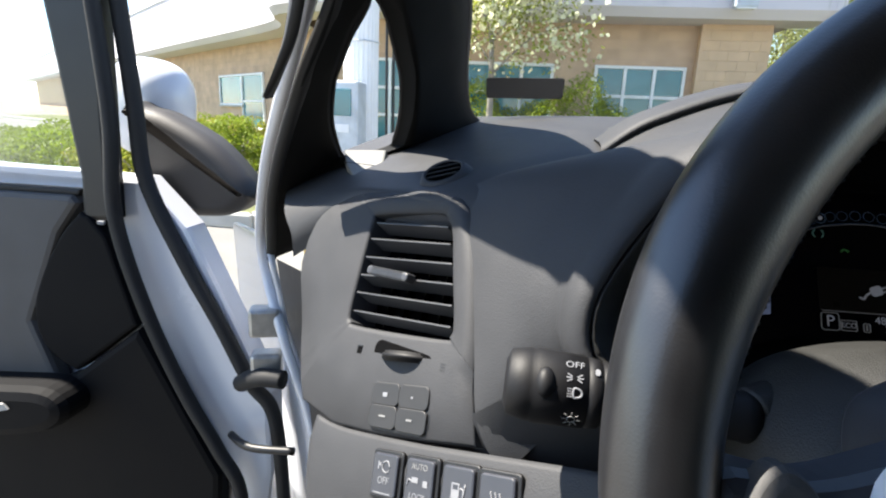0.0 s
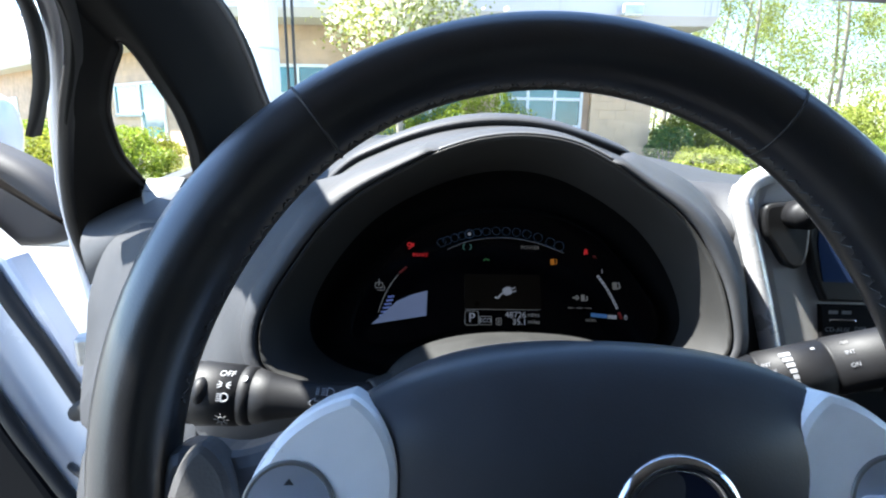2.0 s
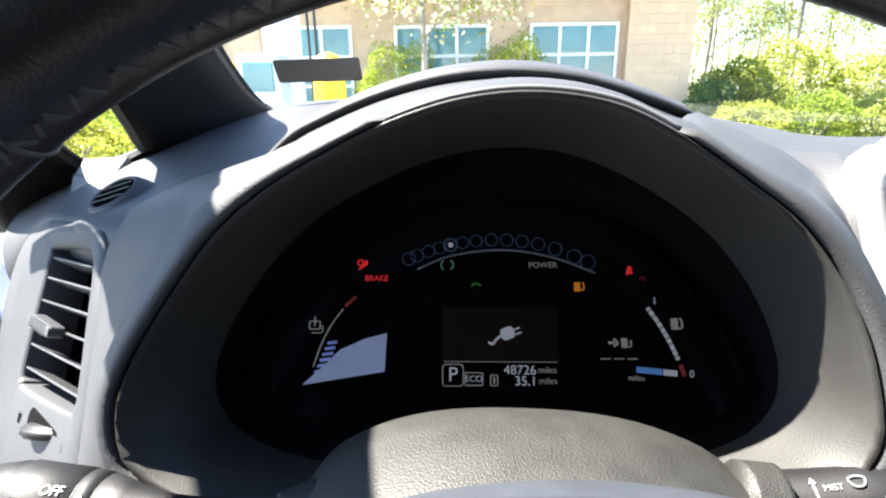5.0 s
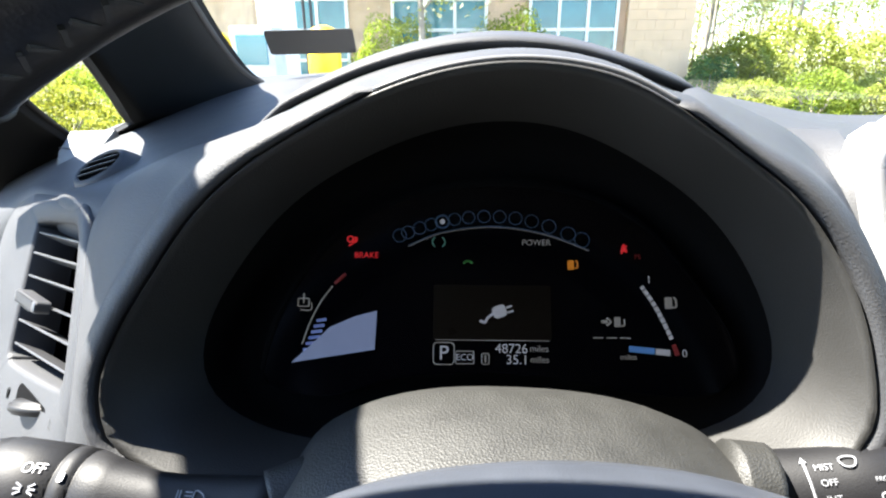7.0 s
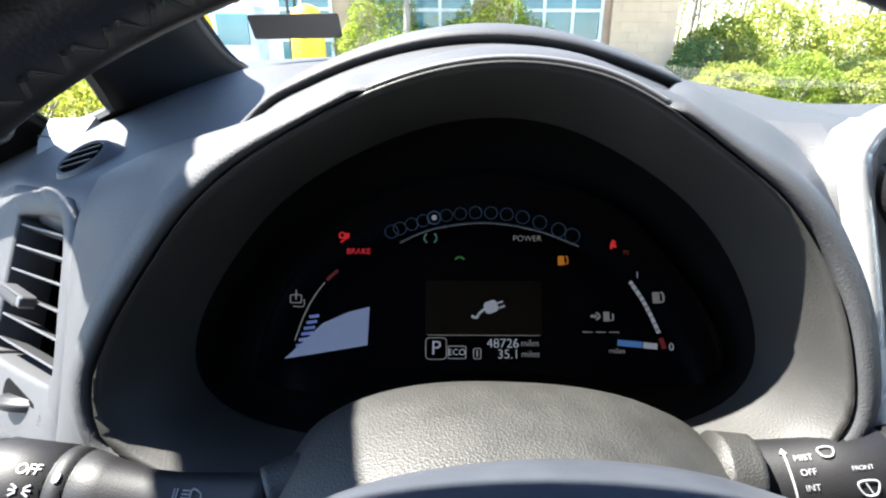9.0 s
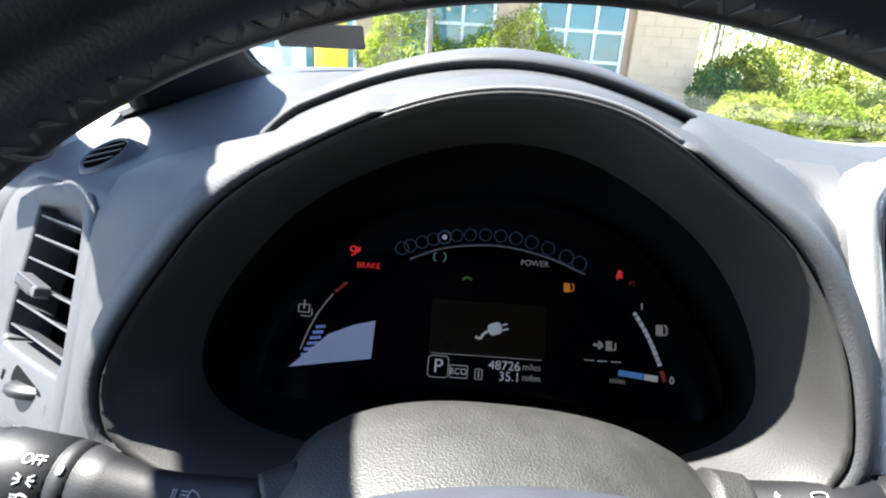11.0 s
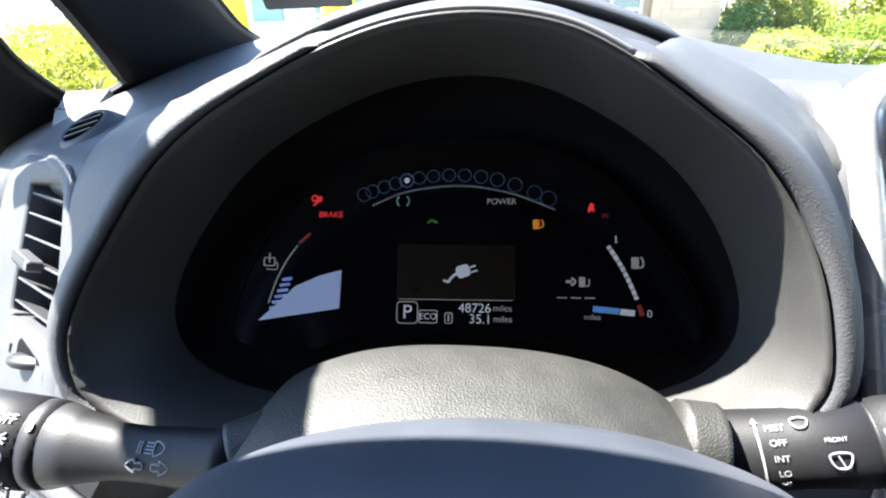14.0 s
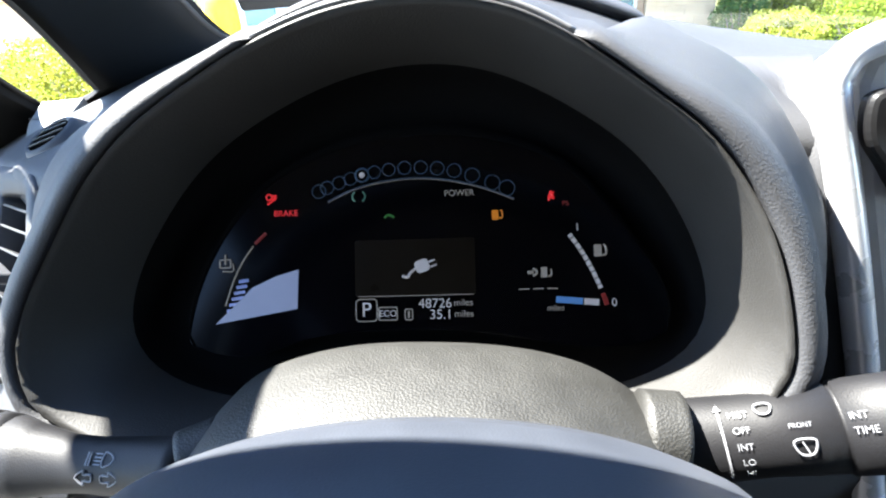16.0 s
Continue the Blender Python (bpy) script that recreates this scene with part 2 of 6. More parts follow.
for f in (0.25, 0.5, 0.75, 1.0):
    rows.append([a.lerp(b, f) + Vector((0, 0, 0.008 * math.sin(math.pi * f) * (1 - 0.9 * step((i - 20) / 6) * step((60 - i) / 8)))) for i, (a, b) in enumerate(zip(edge, FAR))])
loft("hood_cover", rows, M_DASH, dash, "grey grained hood over the instruments")
# thin lip, paler than the dash, under the middle of the rim
brow = [p + o * 0.0008 + Vector((0, 0.0002, 0)) for p, o in zip(seam[34:51], OUTW[34:51])]
tube("lip", brow, 0.0011, M_LIP, dash, sides=8, n=40)

# top of the dash, from the windscreen back to the vents
stations = [
    [(-0.56, 0.80, 1.15), (-0.56, 0.70, 1.14), (-0.54, 0.62, 1.12), (-0.52, 0.57, 1.10), (-0.50, 0.545, 1.08)],
    [(-0.46, 0.86, 1.195), (-0.45, 0.72, 1.170), (-0.44, 0.60, 1.155), (-0.425, 0.535, 1.143), (-0.41, 0.504, 1.136)],
    [(-0.38, 0.88, 1.222), (-0.37, 0.72, 1.199), (-0.36, 0.56, 1.171), (-0.355, 0.49, 1.156), (-0.35, 0.460, 1.146)],
    [(-0.29, 0.90, 1.228), (-0.285, 0.72, 1.215), (-0.28, 0.54, 1.189), (-0.282, 0.44, 1.168), (-0.285, 0.410, 1.152)],
    [(-0.18, 0.91, 1.232), (-0.18, 0.72, 1.222), (-0.18, 0.54, 1.206), (-0.18, 0.44, 1.185), (-0.18, 0.38, 1.14)],
    [(0.00, 0.92, 1.232), (0.00, 0.74, 1.222), (0.00, 0.58, 1.205), (0.00, 0.48, 1.185), (0.00, 0.42, 1.14)],
    [(0.16, 0.92, 1.228), (0.16, 0.76, 1.222), (0.16, 0.62, 1.210), (0.165, 0.53, 1.190), (0.17, 0.47, 1.14)],
    [(0.24, 0.92, 1.222), (0.24, 0.78, 1.216), (0.24, 0.66, 1.200), (0.235, 0.56, 1.186), (0.23, 0.50, 1.15)],
    [(0.38, 0.91, 1.195), (0.38, 0.78, 1.188), (0.38, 0.66, 1.178), (0.38, 0.56, 1.165), (0.38, 0.50, 1.14)],
    [(0.50, 0.90, 1.178), (0.50, 0.78, 1.170), (0.50, 0.66, 1.162), (0.50, 0.56, 1.150), (0.50, 0.50, 1.12)],
    [(0.75, 0.88, 1.185), (0.75, 0.76, 1.175), (0.75, 0.64, 1.165), (0.75, 0.55, 1.15), (0.75, 0.50, 1.12)],
    [(1.00, 0.80, 1.17), (1.00, 0.72, 1.16), (1.00, 0.62, 1.15), (1.00, 0.55, 1.13), (1.00, 0.50, 1.10)]]
for s in stations[:4]:
    s.append((s[-1][0], s[-1][1] + 0.004, s[-1][2] - 0.03))
for s in stations[4:]:
    s.append((s[-1][0], s[-1][1] + 0.002, s[-1][2] - 0.03))
SIZE = (1.0, 1.0, 1.0, 1.0, 0.94, 0.86, 0.81, 0.80, 0.82, 0.85, 0.90, 0.92)
stations = [[nearer(p, f) - Vector((0, 0, 0.007 if p[0] > 0.2 else 0)) for p in s] for s, f in zip(stations, SIZE)]
cols = [cr(s, 17) for s in stations]
grid = [cr([c[j] for c in cols], 61) for j in range(17)]
loft("dash_top", grid, M_DASH, dash, "grained top pad that runs to the windscreen")

# upper instrument hump behind the main hood
hump_front = cr([(-0.185, 0.463, 1.212), (-0.150, 0.466, 1.230), (-0.100, 0.472, 1.251), (-0.050, 0.478, 1.264), (0.000, 0.485, 1.268),
                 (0.050, 0.495, 1.263), (0.100, 0.512, 1.250), (0.145, 0.532, 1.235), (0.178, 0.552, 1.222)], 49)
hump_front = [nearer(p, 0.90 - 0.12 * i / 48) for i, p in enumerate(hump_front)]
ENDS = [step((i + 1) / 7) * step((49 - i) / 7) for i in range(49)]
hump_front = [p - Vector((0, 0, 0.013 - 0.0085 * w)) for p, w in zip(hump_front, ENDS)]
hump = [[p + Vector((0, 0.000, -0.0095)) for p in hump_front], [p + Vector((0, -0.0060 * w, -0.0058)) for p, w in zip(hump_front, ENDS)], [p + Vector((0, -0.0075 * w, -0.0034)) for p, w in zip(hump_front, ENDS)],
        [p + Vector((0, 0.005, 0.0002)) for p in hump_front], [p + Vector((0, 0.020, 0.0030)) for p in hump_front], [p + Vector((0, 0.06, 0.0040)) for p in hump_front],
        [p + Vector((0, 0.12, -0.004)) for p in hump_front], [Vector((p.x * 1.05, p.y + 0.22, 1.215)) for p in hump_front]]
loft("upper_hood", hump, M_DASH, dash, "low grained hump over the upper display")
recess = [[p + Vector((0, 0.010, -0.009)) for p in hump_front], [Vector((p.x * 0.97, p.y + 0.05, p.z - 0.012)) for p in hump_front],
          [Vector((p.x * 0.95, p.y + 0.06, 1.19)) for p in hump_front]]
loft("display_recess", recess, M_DASH, dash, "dark recess of the upper display")
floor_a = cr([p + Vector((0, 0.024, -0.004)) for p in edge[25:54:4]], 49)
loft("recess_floor", [floor_a, [a.lerp(h, 0.5) + Vector((0, 0, -0.005)) for a, h in zip(floor_a, hump_front)], [h + Vector((0, 0.006, -0.0062)) for h in hump_front]], M_DASH, dash, "grey floor of the upper display recess")
# ---- panel with the side vent ----
VENT = frame_of((-0.3308, 0.409, 1.0872), (0.813, -0.5476, 0.198), (-0.5751, -0.7016, 0.4207))


def vl(x, y, z=0.0):
    return VENT @ Matrix.Translation((x, y, z))


M_SLAT = mat("slat_plastic", (0.045, 0.046, 0.050), 0.35, tone=0.1, tone_size=40)
panel = thing("vent_panel", "grey grained end panel of the dash with vent and buttons", "panel")
vent_hole = [(-0.058, 0.050), (-0.050, 0.056), (0.030, 0.0525), (0.043, 0.047), (0.052, 0.034), (0.062, 0.0), (0.074, -0.040), (0.073, -0.050), (0.064, -0.054),
             (-0.042, -0.0545), (-0.056, -0.051), (-0.0605, -0.042), (-0.0605, 0.0), (-0.0595, 0.035)]
panel_out = [(-0.150, 0.066), (-0.098, 0.080), (-0.05, 0.079), (0.040, 0.069), (0.062, 0.059), (0.076, 0.036), (0.092, -0.01), (0.110, -0.10), (0.117, -0.124),
             (0.06, -0.132), (-0.03, -0.142), (-0.10, -0.135), (-0.145, -0.05), (-0.172, 0.0), (-0.170, 0.04)]


def ring_plate(name, outer, inner, rise, m, material, parent, label="", n=72, drop=0.035, bulge=0.0):
    """A plate with a hole: outer skirt, face, rounded rim and the hole's wall."""
    o = cr([(x, y, 0) for x, y in outer], n, True)
    i = cr([(x, y, 0) for x, y in inner], n, True)
    c = sum(i, Vector()) / n
    o2 = []
    for k in range(n):
        a = math.atan2(i[k].y - c.y, i[k].x - c.x)
        best = min(o, key=lambda q: abs(((math.atan2(q.y - c.y, q.x - c.x) - a + math.pi) % (2 * math.pi)) - math.pi))
        o2.append(best)
    rows = [[Vector((p.x, p.y, -0.02)) for p in o2], [Vector((p.x, p.y, rise - 0.002)) for p in o2], [p.lerp(q, 0.03) + Vector((0, 0, rise)) for p, q in zip(o2, i)],
            [p.lerp(q, 0.5) + Vector((0, 0, rise + bulge)) for p, q in zip(o2, i)],
            [q + (q - c).normalized() * 0.005 + Vector((0, 0, rise)) for q in i], [q + (q - c).normalized() * 0.0015 + Vector((0, 0, rise - 0.0006)) for q in i],
            [q + Vector((0, 0, rise - 0.003)) for q in i], [q + Vector((0, 0, rise - drop)) for q in i]]
    return loft(name, [[m @ p for p in r] for r in rows], material, parent, label, close_u=True)


ring_plate("face", panel_out, vent_hole, 0.0, VENT, M_DASH, panel, "grained face round the vent", bulge=0.002)
# back sheet and rear vanes carry the vent's inner shade as near-black colour
prism("vent_back", vent_hole, 0.002, vl(0, 0, -0.034), M_HOLLOW_SHADE, panel)
for k, (x0, y0, x1, y1) in enumerate(((-0.0545, 0.0475, 0.045, 0.040), (-0.0575, 0.031, 0.052, 0.0245), (-0.059, 0.0125, 0.058, 0.0075), (-0.060, -0.0055, 0.0635, -0.0095),
                                      (-0.0595, -0.023, 0.0675, -0.027), (-0.057, -0.041, 0.071, -0.044))):
    a, b = Vector((x0, y0, -0.004)), Vector((x1, y1, -0.004))
    m = VENT @ frame_of((a + b) / 2, b - a, (0, 0.34, 1))
    box("slat", ((b - a).length, 0.0018, 0.020), m @ Matrix.Translation((0, 0, -0.008)), M_SLAT, panel, bevel=0.0006)
for x in (-0.035, -0.012, 0.012, 0.035):
    box("rear_vane", (0.0016, 0.10, 0.010), vl(x, 0, -0.029), M_HOLLOW_SHADE, panel)
prism("tab", rounded(0.058, 0.0085, 0.003), 0.010, vl(-0.009, -0.0048, -0.001) @ pose(0, 0, 0, 0, 0, -6), M_SLAT, panel, "ribbed grip on the middle slat", bevel=0.002)
for k in range(6):
    box("tab_rib", (0.044, 0.0006, 0.001), vl(-0.009, -0.0085 + 0.0014 * k, 0.0088) @ pose(0, 0, 0, 0, 0, -6), M_BLACK, panel)
# thumb wheel with its recess
prism("wheel_recess", rounded(0.074, 0.019, 0.008), 0.0012, vl(0.0265, -0.0745, -0.0004) @ pose(0, 0, 0, 0, 0, -5), M_BEZEL, panel, bevel=0.0008)
bm = bmesh.new()
bmesh.ops.create_cone(bm, cap_ends=True, segments=40, radius1=0.033, radius2=0.033, depth=0.008, matrix=vl(0.0265, -0.0735, -0.021) @ pose(0, 0, 0, 90, 0, 0) @ pose(0, 0, 0, 0, 5, 0))
bmesh.ops.bevel(bm, geom=[e for e in bm.edges if len(e.link_faces) == 2 and e.calc_face_angle(0) > 1], offset=0.002, segments=2, affect="EDGES")
part("thumb_wheel", bm, M_STALK, panel, "ribbed dark thumb wheel", smooth=True)
# cluster of four buttons
prism("button_surround", rounded(0.072, 0.040, 0.012), 0.0012, vl(0.0365, -0.1125, -0.0003) @ pose(0, 0, 0, 0, 0, 6), M_BLACK, panel, bevel=0.0008)
M_KEY = mat("key_plastic", (0.016, 0.016, 0.017), 0.5, grain=0.2, grain_size=1200, tone=0.1, tone_size=40)
M_MARK = mat("printed_mark", (0.17, 0.175, 0.19), 0.5, tone=0.0)
M_DIM = mat("dim_print", (0.16, 0.16, 0.16), 0.6, tone=0.0)
for bx, by in ((-0.0158, 0.0085), (0.0158, 0.0085), (-0.0158, -0.0085), (0.0158, -0.0085)):
    m = vl(0.0365, -0.1125, 0.0008) @ pose(0, 0, 0, 0, 0, 6) @ Matrix.Translation((bx, by, 0))
    button = prism("button", rounded(0.0335, 0.0182, 0.005), 0.0022, m @ Matrix.Translation((0.0008 if bx > 0 else -0.0008, 0.0005 if by > 0 else -0.0005, 0)), M_KEY, panel, bevel=0.0008)
    if by > 0 and bx < 0:
        box("printed_mark", (0.0055, 0.0035, 0.0004), m @ Matrix.Translation((0, 0, 0.0026)), M_MARK, panel)
    elif by > 0:
        box("printed_mark", (0.0022, 0.0018, 0.0004), m @ Matrix.Translation((0, 0, 0.0026)), M_MARK, panel)
    else:
        box("printed_mark", (0.0075 if bx < 0 else 0.006, 0.0016, 0.0004), m @ Matrix.Translation((0, 0, 0.0026)), M_DIM, panel)
# small moulded marks beside the thumb wheel
box("printed_mark", (0.0075, 0.0085, 0.0006), vl(-0.030, -0.075, 0.0006), M_BLACK, panel)
box("printed_mark", (0.0060, 0.0065, 0.0006), vl(-0.030, -0.075, 0.001), M_BEZEL, panel)
for k in range(3):
    box("printed_mark", (0.010, 0.0008, 0.0006), vl(0.0775, -0.0725 - 0.0024 * k, 0.0012) @ pose(0, 0, 0, 0, 0, -4), M_BLACK, panel)

# ---- lower dash panel with the row of switches ----
lower = thing("switch_panel", "grey lower dash panel with a row of switches", "panel")
prof = [(0.118, -0.126), (0.06, -0.134), (-0.03, -0.143), (-0.073, -0.141)]
face_rows = []
for dy, dz in ((0.0, -0.002), (-0.004, -0.001), (-0.02, 0.002), (-0.05, 0.0), (-0.09, -0.008), (-0.16, -0.03), (-0.30, -0.09)):
    base = [(0.40, -0.095), (0.25, -0.108)] + prof
    face_rows.append([VENT @ Vector((x + (-dy * 0.15), y + dy, dz)) for x, y in base])
loft("face", [cr(r, 24) for r in face_rows], M_DASH, lower, thick=0.006)
sws = ((0.0425, -0.1625, "OFF"), (0.0795, -0.157, "LOCK"), (0.1155, -0.152, ""), (0.148, -0.148, ""))
M_SWLIT = mat("switch_cap", (0.03, 0.032, 0.04), 0.35, tone=0.05, tone_size=80)
for k, (x, y, word) in enumerate(sws):
    m = vl(x, y, 0.0012) @ pose(0, 0, 0, 0, 0, 8)
    prism("switch_frame", rounded(0.034, 0.036, 0.003), 0.003, m, M_BLACK, lower, bevel=0.001)
    cap_ob = prism("switch", rounded(0.028, 0.031, 0.003), 0.0058, m, M_SWLIT, lower, "dark rocker switch with white symbols", bevel=0.0015)
    tm = m @ Matrix.Translation((0, 0, 0.006))
    box("printed_mark", (0.019, 0.0008, 0.0004), tm @ Matrix.Translation((0, -0.0128, 0)), M_MARK, lower)
    if word == "OFF":
        letters("switch_word", "OFF", 0.0072, tm @ Matrix.Translation((0, -0.004, 0)), M_MARK, lower)
        tube("printed_mark", [tm @ Vector((0.002 + 0.0042 * math.cos(a), 0.006 + 0.0042 * math.sin(a), 0)) for a in (0.0, 1.2, 2.4, 3.6, 4.8, 5.6)], 0.0006, M_MARK, lower, sides=6, n=24)
        box("printed_mark", (0.0012, 0.006, 0.0004), tm @ Matrix.Translation((-0.0065, 0.0065, 0)), M_MARK, lower)
        box("printed_mark", (0.0034, 0.0024, 0.0004), tm @ Matrix.Translation((-0.0055, 0.0075, 0)), M_MARK, lower)
    elif word == "LOCK":
        letters("switch_word", "LOCK", 0.0062, tm @ Matrix.Translation((0, -0.010, 0)), M_MARK, lower)
        letters("switch_word", "AUTO", 0.0058, tm @ Matrix.Translation((0, 0.010, 0)), M_DIM, lower)
        box("printed_mark", (0.0065, 0.0036, 0.0004), tm @ Matrix.Translation((-0.0035, 0.001, 0)), M_MARK, lower)
        box("printed_mark", (0.0045, 0.0042, 0.0004), tm @ Matrix.Translation((0.007, -0.0005, 0)), M_MARK, lower)
        tube("printed_mark", [tm @ Vector(q) for q in ((-0.007, 0.0, 0), (-0.0098, 0.001, 0), (-0.011, -0.003, 0))], 0.0006, M_MARK, lower, sides=6, n=8)
    elif k == 2:
        box("printed_mark", (0.007, 0.010, 0.0004), tm @ Matrix.Translation((-0.001, 0.0, 0)), M_MARK, lower)
        box("printed_mark", (0.0045, 0.003, 0.0005), tm @ Matrix.Translation((-0.001, 0.0025, 0.0001)), M_SWLIT, lower)
        tube("printed_mark", [tm @ Vector(q) for q in ((0.003, 0.002, 0), (0.006, 0.001, 0), (0.006, -0.004, 0), (0.0075, 0.005, 0))], 0.0006, M_MARK, lower, sides=6, n=12)
    else:
        for j in (-1, 0, 1):
            tube("printed_mark", [tm @ Vector((0.0035 * j + 0.0008 * math.sin(q), -0.004 + 0.0022 * q, 0)) for q in (0, 1, 2, 3, 4)], 0.0006, M_MARK, lower, sides=6, n=12)

# ---- round demister vent ----
demist = thing("demister_vent", "small round slatted demister vent set in the dash top", "vent")
DM = frame_of((-0.3055, 0.460, 1.1735), (0.95, -0.12, 0.27), (-0.27, -0.44, 0.86))


def vent_ring(r, z):
    return [DM @ Vector((r * math.cos(a), r * 0.92 * math.sin(a), z)) for a in (k * math.pi / 24 for k in range(48))]


loft("collar", [vent_ring(0.0175, -0.006), vent_ring(0.0180, -0.001), vent_ring(0.0195, 0.0002), vent_ring(0.0225, -0.0020), vent_ring(0.027, -0.0090), vent_ring(0.033, -0.022)], M_DASH, demist, "moulded grey collar", close_u=True)
# near-black disc paints the shade behind the demister slats
prism("back", [(0.0176 * math.cos(k * math.pi / 16), 0.0162 * math.sin(k * math.pi / 16)) for k in range(32)], 0.003, DM @ Matrix.Translation((0, 0, -0.0042)), M_HOLLOW_SHADE, demist)
for y in (-0.008, 0.0, 0.008):
    w = 2 * math.sqrt(0.0175 ** 2 - (y / 0.92) ** 2) - 0.001
    box("slat", (w, 0.0010, 0.0022), DM @ Matrix.Translation((0, y, -0.0006)) @ pose(0, 0, 0, 25, 0, 0), M_BLACK, demist, bevel=0.0004)

# ---- instrument cluster ----
CL = frame_of((0.0, 0.3154, 1.110), (0.999, 0.045, 0.0), (0.04, -0.88, 0.473))


def cl(x, y, z=0.0):
    return CL @ Matrix.Translation((x / 1000, y / 1000, z))


cluster = thing("instrument_cluster", "dark digital instrument cluster under a grained hood", "instrument cluster")
LENS = [(-123.5, -12), (-119, -18.4), (-105, -22.5), (-89.5, -23), (-77, -20), (-65.5, -15.7), (-50, -13), (-33, -11.6), (-8, -10.9), (20, -13), (44, -17), (63, -20), (85, -21.5),
        (102, -19.4), (111, -12.9), (112.5, -2), (109, 10), (102.5, 22), (85, 46), (64.7, 67), (36, 80), (0, 85), (-40, 81), (-75, 67), (-100, 44), (-116, 16)]
lens_c = cr([(x / 1000, y / 1000, 0) for x, y in LENS], 96, True)
prism("face", [(p.x, p.y) for p in lens_c], 0.003, cl(0, 0, -0.0032), M_LENS, cluster, "glossy black display face")
# funnel-shaped bezel from the hood's seam to the face
back_seam = cr([(-0.150, 0.254, 1.076), (-0.09, 0.247, 1.055), (0.0, 0.245, 1.048), (0.07, 0.25, 1.06), (0.132, 0.260, 1.094)], 24)
loop = seam + list(reversed(back_seam))[1:-1]
ctr = Vector((-0.02, 0.28, 1.13))


def by_angle(pts, n):
    """Points of a closed loop at n even angles round the middle."""
    ang = [(math.atan2(p.z - ctr.z, p.x - ctr.x), p) for p in pts]
    ang.sort(key=lambda q: q[0])
    out = []
    for k in range(n):
        a = -math.pi + 2 * math.pi * (k + 0.5) / n
        hi = next((i for i, q in enumerate(ang) if q[0] >= a), 0)
        (a0, p0), (a1, p1) = ang[hi - 1], ang[hi]
        d = (a1 - a0) % (2 * math.pi)
        f = ((a - a0) % (2 * math.pi)) / d if d else 0
        out.append(p0.lerp(p1, f))
    return out


front = by_angle(cr(loop, 400, True), 120)
inner = by_angle([CL @ p for p in cr([(x / 1000, y / 1000, 0) for x, y in LENS], 400, True)], 120)
def funnel(f, deep):
    """A ring of the surround: f of the way in to the face, pushed deep behind the straight line."""
    r = [p.lerp(q, f) + Vector((0, deep, -0.25 * deep)) for p, q in zip(front, inner)]
    for _ in range(int(30 * f)):
        r = [(r[i - 1] + r[i] * 2 + r[(i + 1) % len(r)]) / 4 for i in range(len(r))]
    return r


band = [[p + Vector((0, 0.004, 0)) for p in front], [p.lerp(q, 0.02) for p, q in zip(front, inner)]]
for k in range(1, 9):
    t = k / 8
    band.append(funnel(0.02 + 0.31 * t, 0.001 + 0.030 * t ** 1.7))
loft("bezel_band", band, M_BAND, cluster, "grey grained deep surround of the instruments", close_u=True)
# inner part of the same surround, its depth shade painted as black
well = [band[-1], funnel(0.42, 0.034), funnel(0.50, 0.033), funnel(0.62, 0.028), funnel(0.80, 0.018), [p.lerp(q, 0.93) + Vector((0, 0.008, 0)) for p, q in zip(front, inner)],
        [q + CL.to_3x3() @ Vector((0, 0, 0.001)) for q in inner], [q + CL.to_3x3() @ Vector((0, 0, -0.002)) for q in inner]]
loft("bezel", well, M_BEZEL, cluster, "inner funnel of the surround, hood shade put into its black", close_u=True)
# lamps and symbols that glow
M_RED = mat("red_lamp", (0.3, 0.01, 0.01), 0.4, emit=(1.0, 0.03, 0.04), power=0.9, tone=0.0)
M_AMBER = mat("amber_lamp", (0.3, 0.12, 0.01), 0.4, emit=(1.0, 0.30, 0.02), power=0.5, tone=0.0)
M_GREEN = mat("green_lamp", (0.02, 0.1, 0.02), 0.4, emit=(0.1, 0.5, 0.1), power=0.12, tone=0.0)
M_TEAL = mat("teal_lamp", (0.05, 0.12, 0.1), 0.4, emit=(0.25, 0.75, 0.55), power=0.13, tone=0.0)
M_GLOW = mat("white_lamp", (0.2, 0.2, 0.22), 0.4, emit=(0.75, 0.76, 0.82), power=0.42, tone=0.0)
M_GLOWDIM = mat("dim_white_lamp", (0.1, 0.1, 0.1), 0.4, emit=(0.75, 0.72, 0.68), power=0.28, tone=0.0)
M_RING = mat("blue_ring_lamp", (0.01, 0.02, 0.05), 0.4, emit=(0.10, 0.25, 0.45), power=0.14, tone=0.0)
M_BLUE = mat("blue_lamp", (0.05, 0.12, 0.3), 0.4, emit=(0.15, 0.42, 0.85), power=0.35, tone=0.0)
M_REDDIM = mat("dim_red_lamp", (0.1, 0.01, 0.01), 0.4, emit=(0.8, 0.08, 0.08), power=0.12, tone=0.0)


def lamp_box(w, h, x, y, material, rz=0.0, name="segment"):
    return box(name, (w / 1000, h / 1000, 0.0005), cl(x, y, 0.0004) @ pose(0, 0, 0, 0, 0, rz), material, cluster)


def lamp_line(pts, r, material, name="line", n=24, closed=False):
    return tube(name, [CL @ Vector((x / 1000, y / 1000, 0.0004)) for x, y in pts], r / 1000, material, cluster, sides=6, n=n, closed=closed)


def lamp_frame(w, h, x, y, r, material, name, corner=1.2):
    """The outline of a rounded box of lit line."""
    return lamp_line([(x + px * 1000, y + py * 1000) for px, py in rounded(w / 1000, h / 1000, corner / 1000, 3)], r, material, name, n=96, closed=True)


def lamp_word(text, size, x, y, material, align="CENTER"):
    return letters("word", text, size / 1000, cl(x, y, 0.0006), material, cluster, align)


